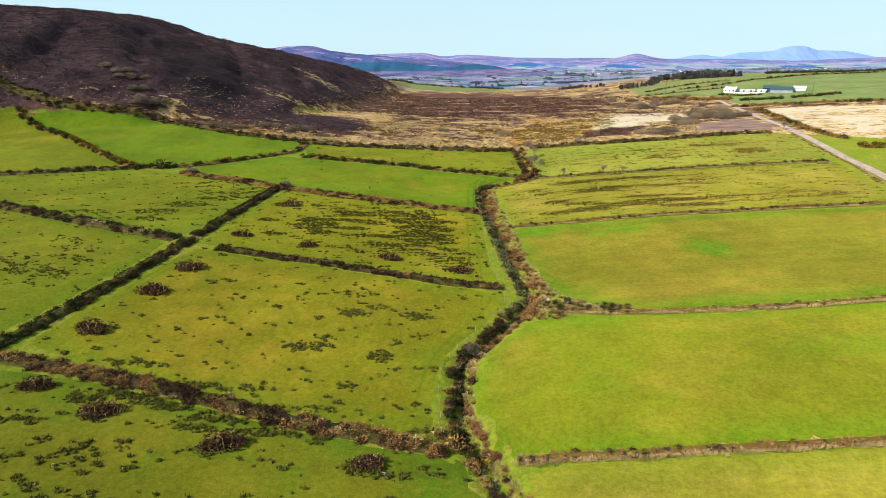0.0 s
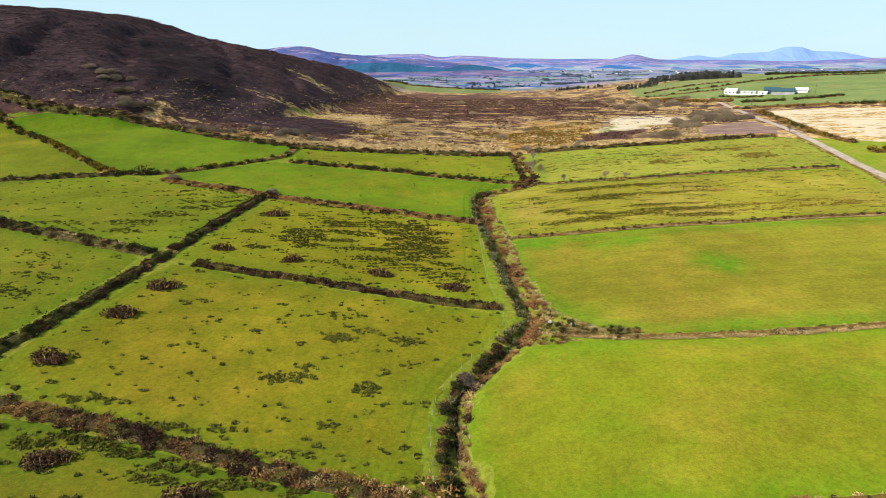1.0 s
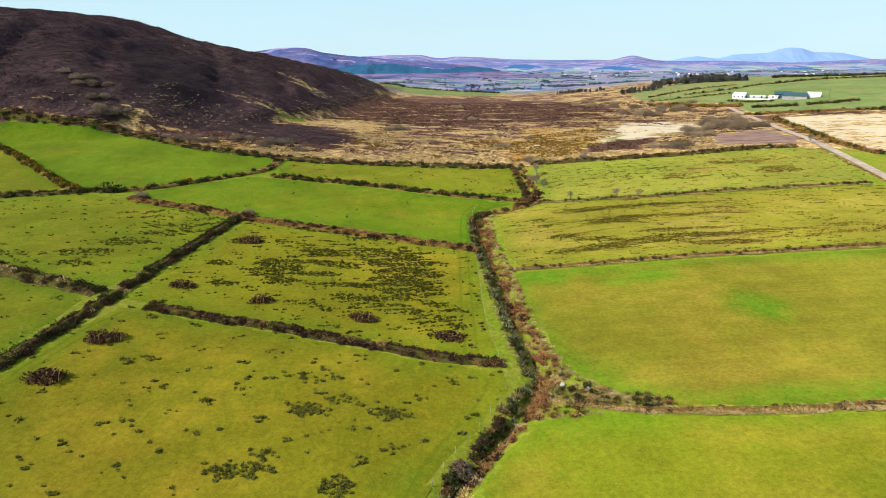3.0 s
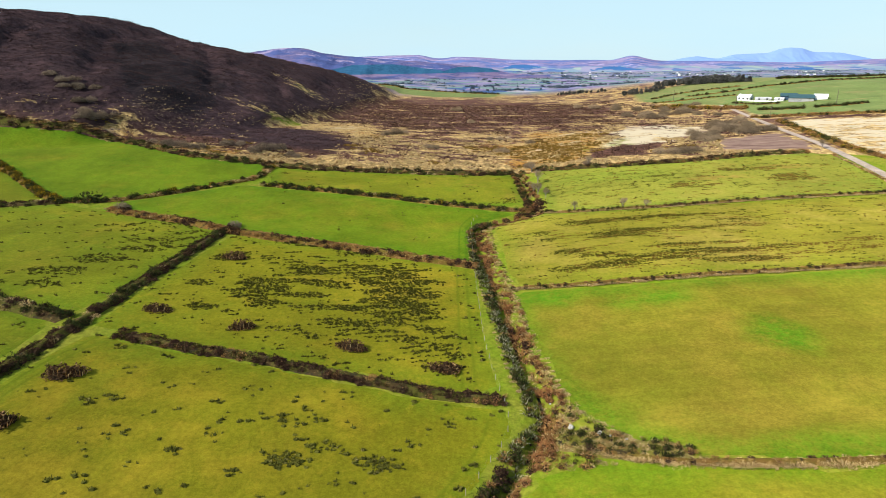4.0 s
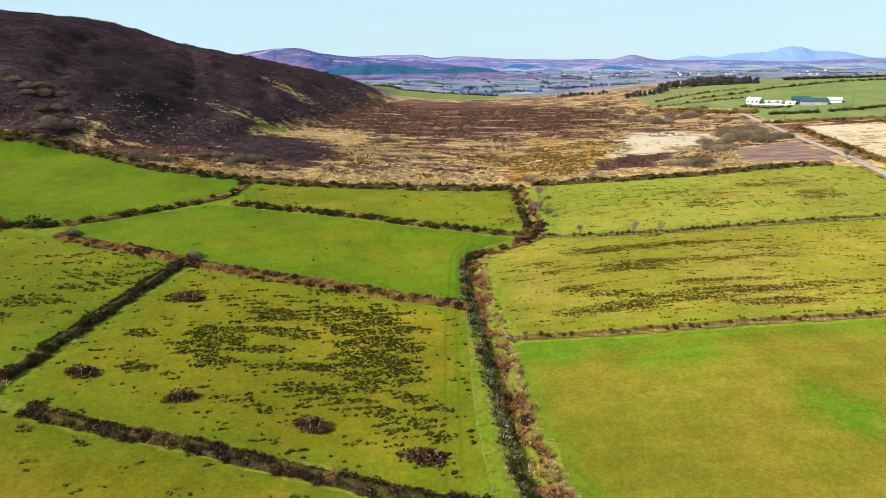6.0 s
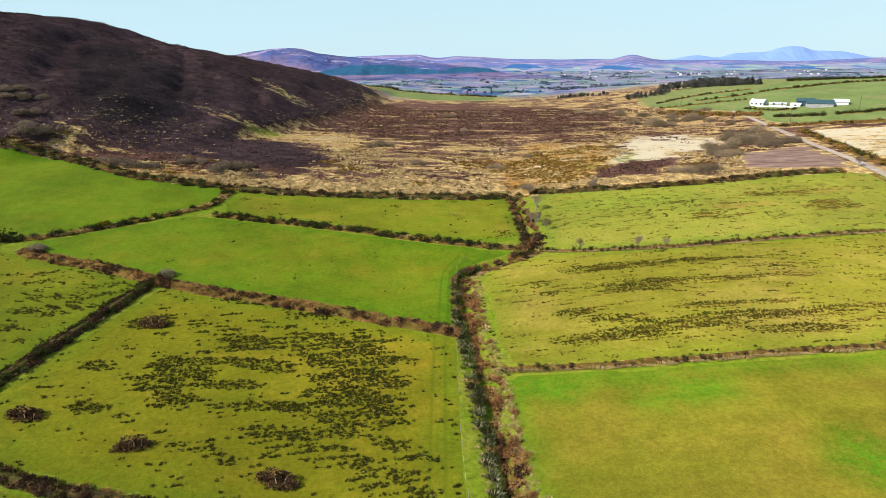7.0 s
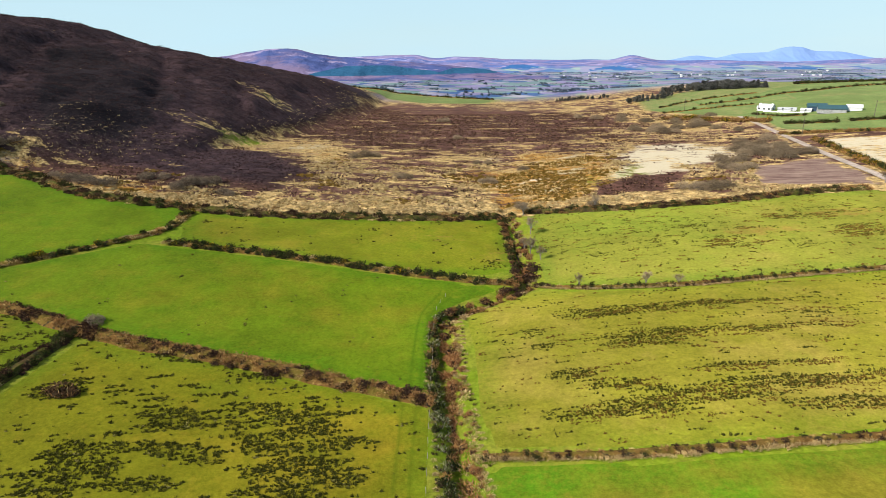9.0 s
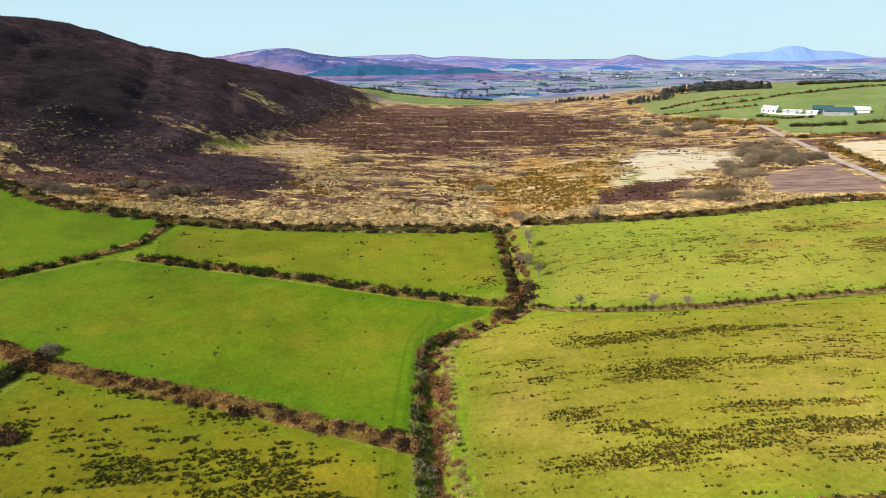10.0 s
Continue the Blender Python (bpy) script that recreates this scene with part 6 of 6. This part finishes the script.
# ---- poles, fences and stones ----
def tube(r0, r1, h, seg=8):
    bm = bmesh.new()
    bmesh.ops.create_cone(bm, cap_ends=True, segments=seg, radius1=r0, radius2=r1, depth=h)
    bmesh.ops.translate(bm, verts=bm.verts[:], vec=(0, 0, h / 2))
    return bm


def pole_at(x, y):
    root = thing("utility_pole", Matrix.Translation((x, y, ground_z(x, y) - 0.3)), "weathered wooden pole carrying a line to the farm", "pole", "poles")
    for ob in (part("shaft", tube(0.16, 0.11, 8.3), M_POLE), part("crossarm", block(1.8, 0.12, 0.14), M_POLE, place=pose(0, 0, 7.7, 0, 0, 60))):
        ob.parent = root


for x, y in [(173.7, 346.4), (172, 474), (228, 379), (186, 410), (262, 318)]:
    pole_at(x, y)

post_mesh = bpy.data.meshes.new("post")
bm = tube(0.045, 0.04, 1.0, 6)
bm.to_mesh(post_mesh)
bm.free()
post_mesh.materials.append(M_POST)


def fence(points, label, gap=2.8, wires=(0.55, 0.95)):
    line = along(points, gap)
    root = thing("fence", Matrix.Translation((line[0, 0], line[0, 1], ground_z(*line[0]))), label, "fence", "wire fences")
    for x, y in line:
        ob = part("post", post_mesh, None, root)
        ob.matrix_basis = pose(x, y, ground_z(x, y) - 0.15, RND.uniform(-4, 4), RND.uniform(-4, 4), 0)
    for w in wires:
        p = np.c_[line, height(line[:, 0], line[:, 1]) + w]
        v = (p[:, None] + np.array([(0.0015, 0, -0.001), (-0.0015, 0, -0.001), (0, 0, 0.0015)])[None]).reshape(-1, 3)
        f = [(3 * i + a, 3 * i + b, 3 * i + b + 3, 3 * i + a + 3) for i in range(len(p) - 1) for a, b in ((0, 1), (1, 2), (2, 0))]
        part("wire", mesh_of("wire", v, f), M_WIRE, root)


fence([(stream_x(y) - 3.2, y) for y in (61.2, 69.1, 78)] + [(7.5, 90.5), (11.2, 97), (11, 103)], "wooden post and wire fence beside the stream")
fence([(10.6, 106), (9.6, 117), (9.5, 130), (9.7, 143), (9.9, 155), (10.2, 166), (10.5, 180), (12.6, 185)], "wooden post and wire fence beside the stream")
fence([(120.2, 160.2), (126, 180), (131.6, 205.2), (138.1, 238.2)], "post and wire fence along the lane", 3.5)


def stone_mesh(seed):
    r = np.random.RandomState(seed)
    bm = bmesh.new()
    bmesh.ops.create_icosphere(bm, subdivisions=2, radius=0.5)
    for v in bm.verts:
        v.co *= 0.78 + 0.55 * noise.noise(v.co * 2.6 + Vector((seed * 3.1, 0, 0)))
        v.co.z = max(v.co.z, -0.28)
    me = bpy.data.meshes.new("boulder")
    bm.to_mesh(me)
    bm.free()
    me.materials.append(M_STONE)
    return me


STONES = [stone_mesh(s) for s in range(4)]
for x, y, s in [(18.5, 97.6, 0.9), (21.6, 95.9, 0.8), (-6.5, 53.6, 0.7), (17.2, 104, 0.45), (24.3, 94.1, 0.5), (22.7, 95.1, 0.45)]:
    ob = new("boulder", RND.choice(STONES))
    ob.matrix_basis = pose(x, y, ground_z(x, y) + 0.14 * s + 0.08, 0, 0, RND.uniform(0, 360)) @ Matrix.Diagonal((s, s * 0.8, s * 0.75, 1))
    tagged(ob, "pale grey boulder lying in the grass", "stone", "boulders")
for k in range(70):
    p = along([(16.2, 118), (18, 110), (19.6, 103.9), (21.9, 98.2), (25.2, 94), (29.4, 91.5)], 0.5)
    x, y = p[RND.randrange(len(p))] + np.array([RND.uniform(-0.5, 0.3), RND.uniform(-0.4, 0.4)])
    tagged(plant("straw", float(x), float(y), RND.uniform(0.25, 0.5), RND.uniform(0.2, 0.4)), "bleached grass tussock on the meadow's edge", "grass", "edge tussocks")


# ---- far down the valley ----
r = np.random.RandomState(81)
lines = []
for k in range(230):
    d = 760 + 1750 * r.uniform(0, 1) ** 1.4
    b = r.uniform(-0.12, 0.75)
    a = r.choice((0.1, 1.5)) + r.normal(0, 0.25)
    n = r.randint(8, 26)
    s = np.arange(n) * r.uniform(2.5, 5) * d / 1400
    lines.append(np.c_[b * d + s * math.cos(a), d + s * math.sin(a)] + r.normal(0, 1.2, (n, 2)))
q = np.concatenate(lines)
q = q[(edge_distance(q[:, 0], q[:, 1], GREEN_SPUR) < -5) & (edge_distance(q[:, 0], q[:, 1], FARM_SLOPE) < -5)]
bits, z = [], height(q[:, 0], q[:, 1])
for i in range(len(q)):
    s = r.uniform(1.0, 2.4) * (0.7 + q[i, 1] / 3500)
    v, f = tufts(r, 14, s * 0.8, s, s * 0.5, 0.3)
    bits.append(v + (q[i, 0], q[i, 1], z[i] - 0.2))
v = np.concatenate(bits)
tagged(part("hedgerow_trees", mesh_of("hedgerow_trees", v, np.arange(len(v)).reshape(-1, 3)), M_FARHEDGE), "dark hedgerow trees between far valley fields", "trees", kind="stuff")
for k in range(26):
    d = RND.uniform(1500, 2350)
    b = RND.uniform(0.2, 0.62)
    x, y = b * d, d
    turn = RND.uniform(0, 180)
    root = thing("house", pose(x, y, ground_z(x, y) - 0.3, 0, 0, turn), "small white house far down the valley", "house", "far houses")
    for ob in (part("wall", gable_walls(3.6, 6, 2.0, 1.2), M_WHITE), part("roof", roof(3.6, 6, 2.0, 1.2), M_SLATE)):
        ob.parent = root
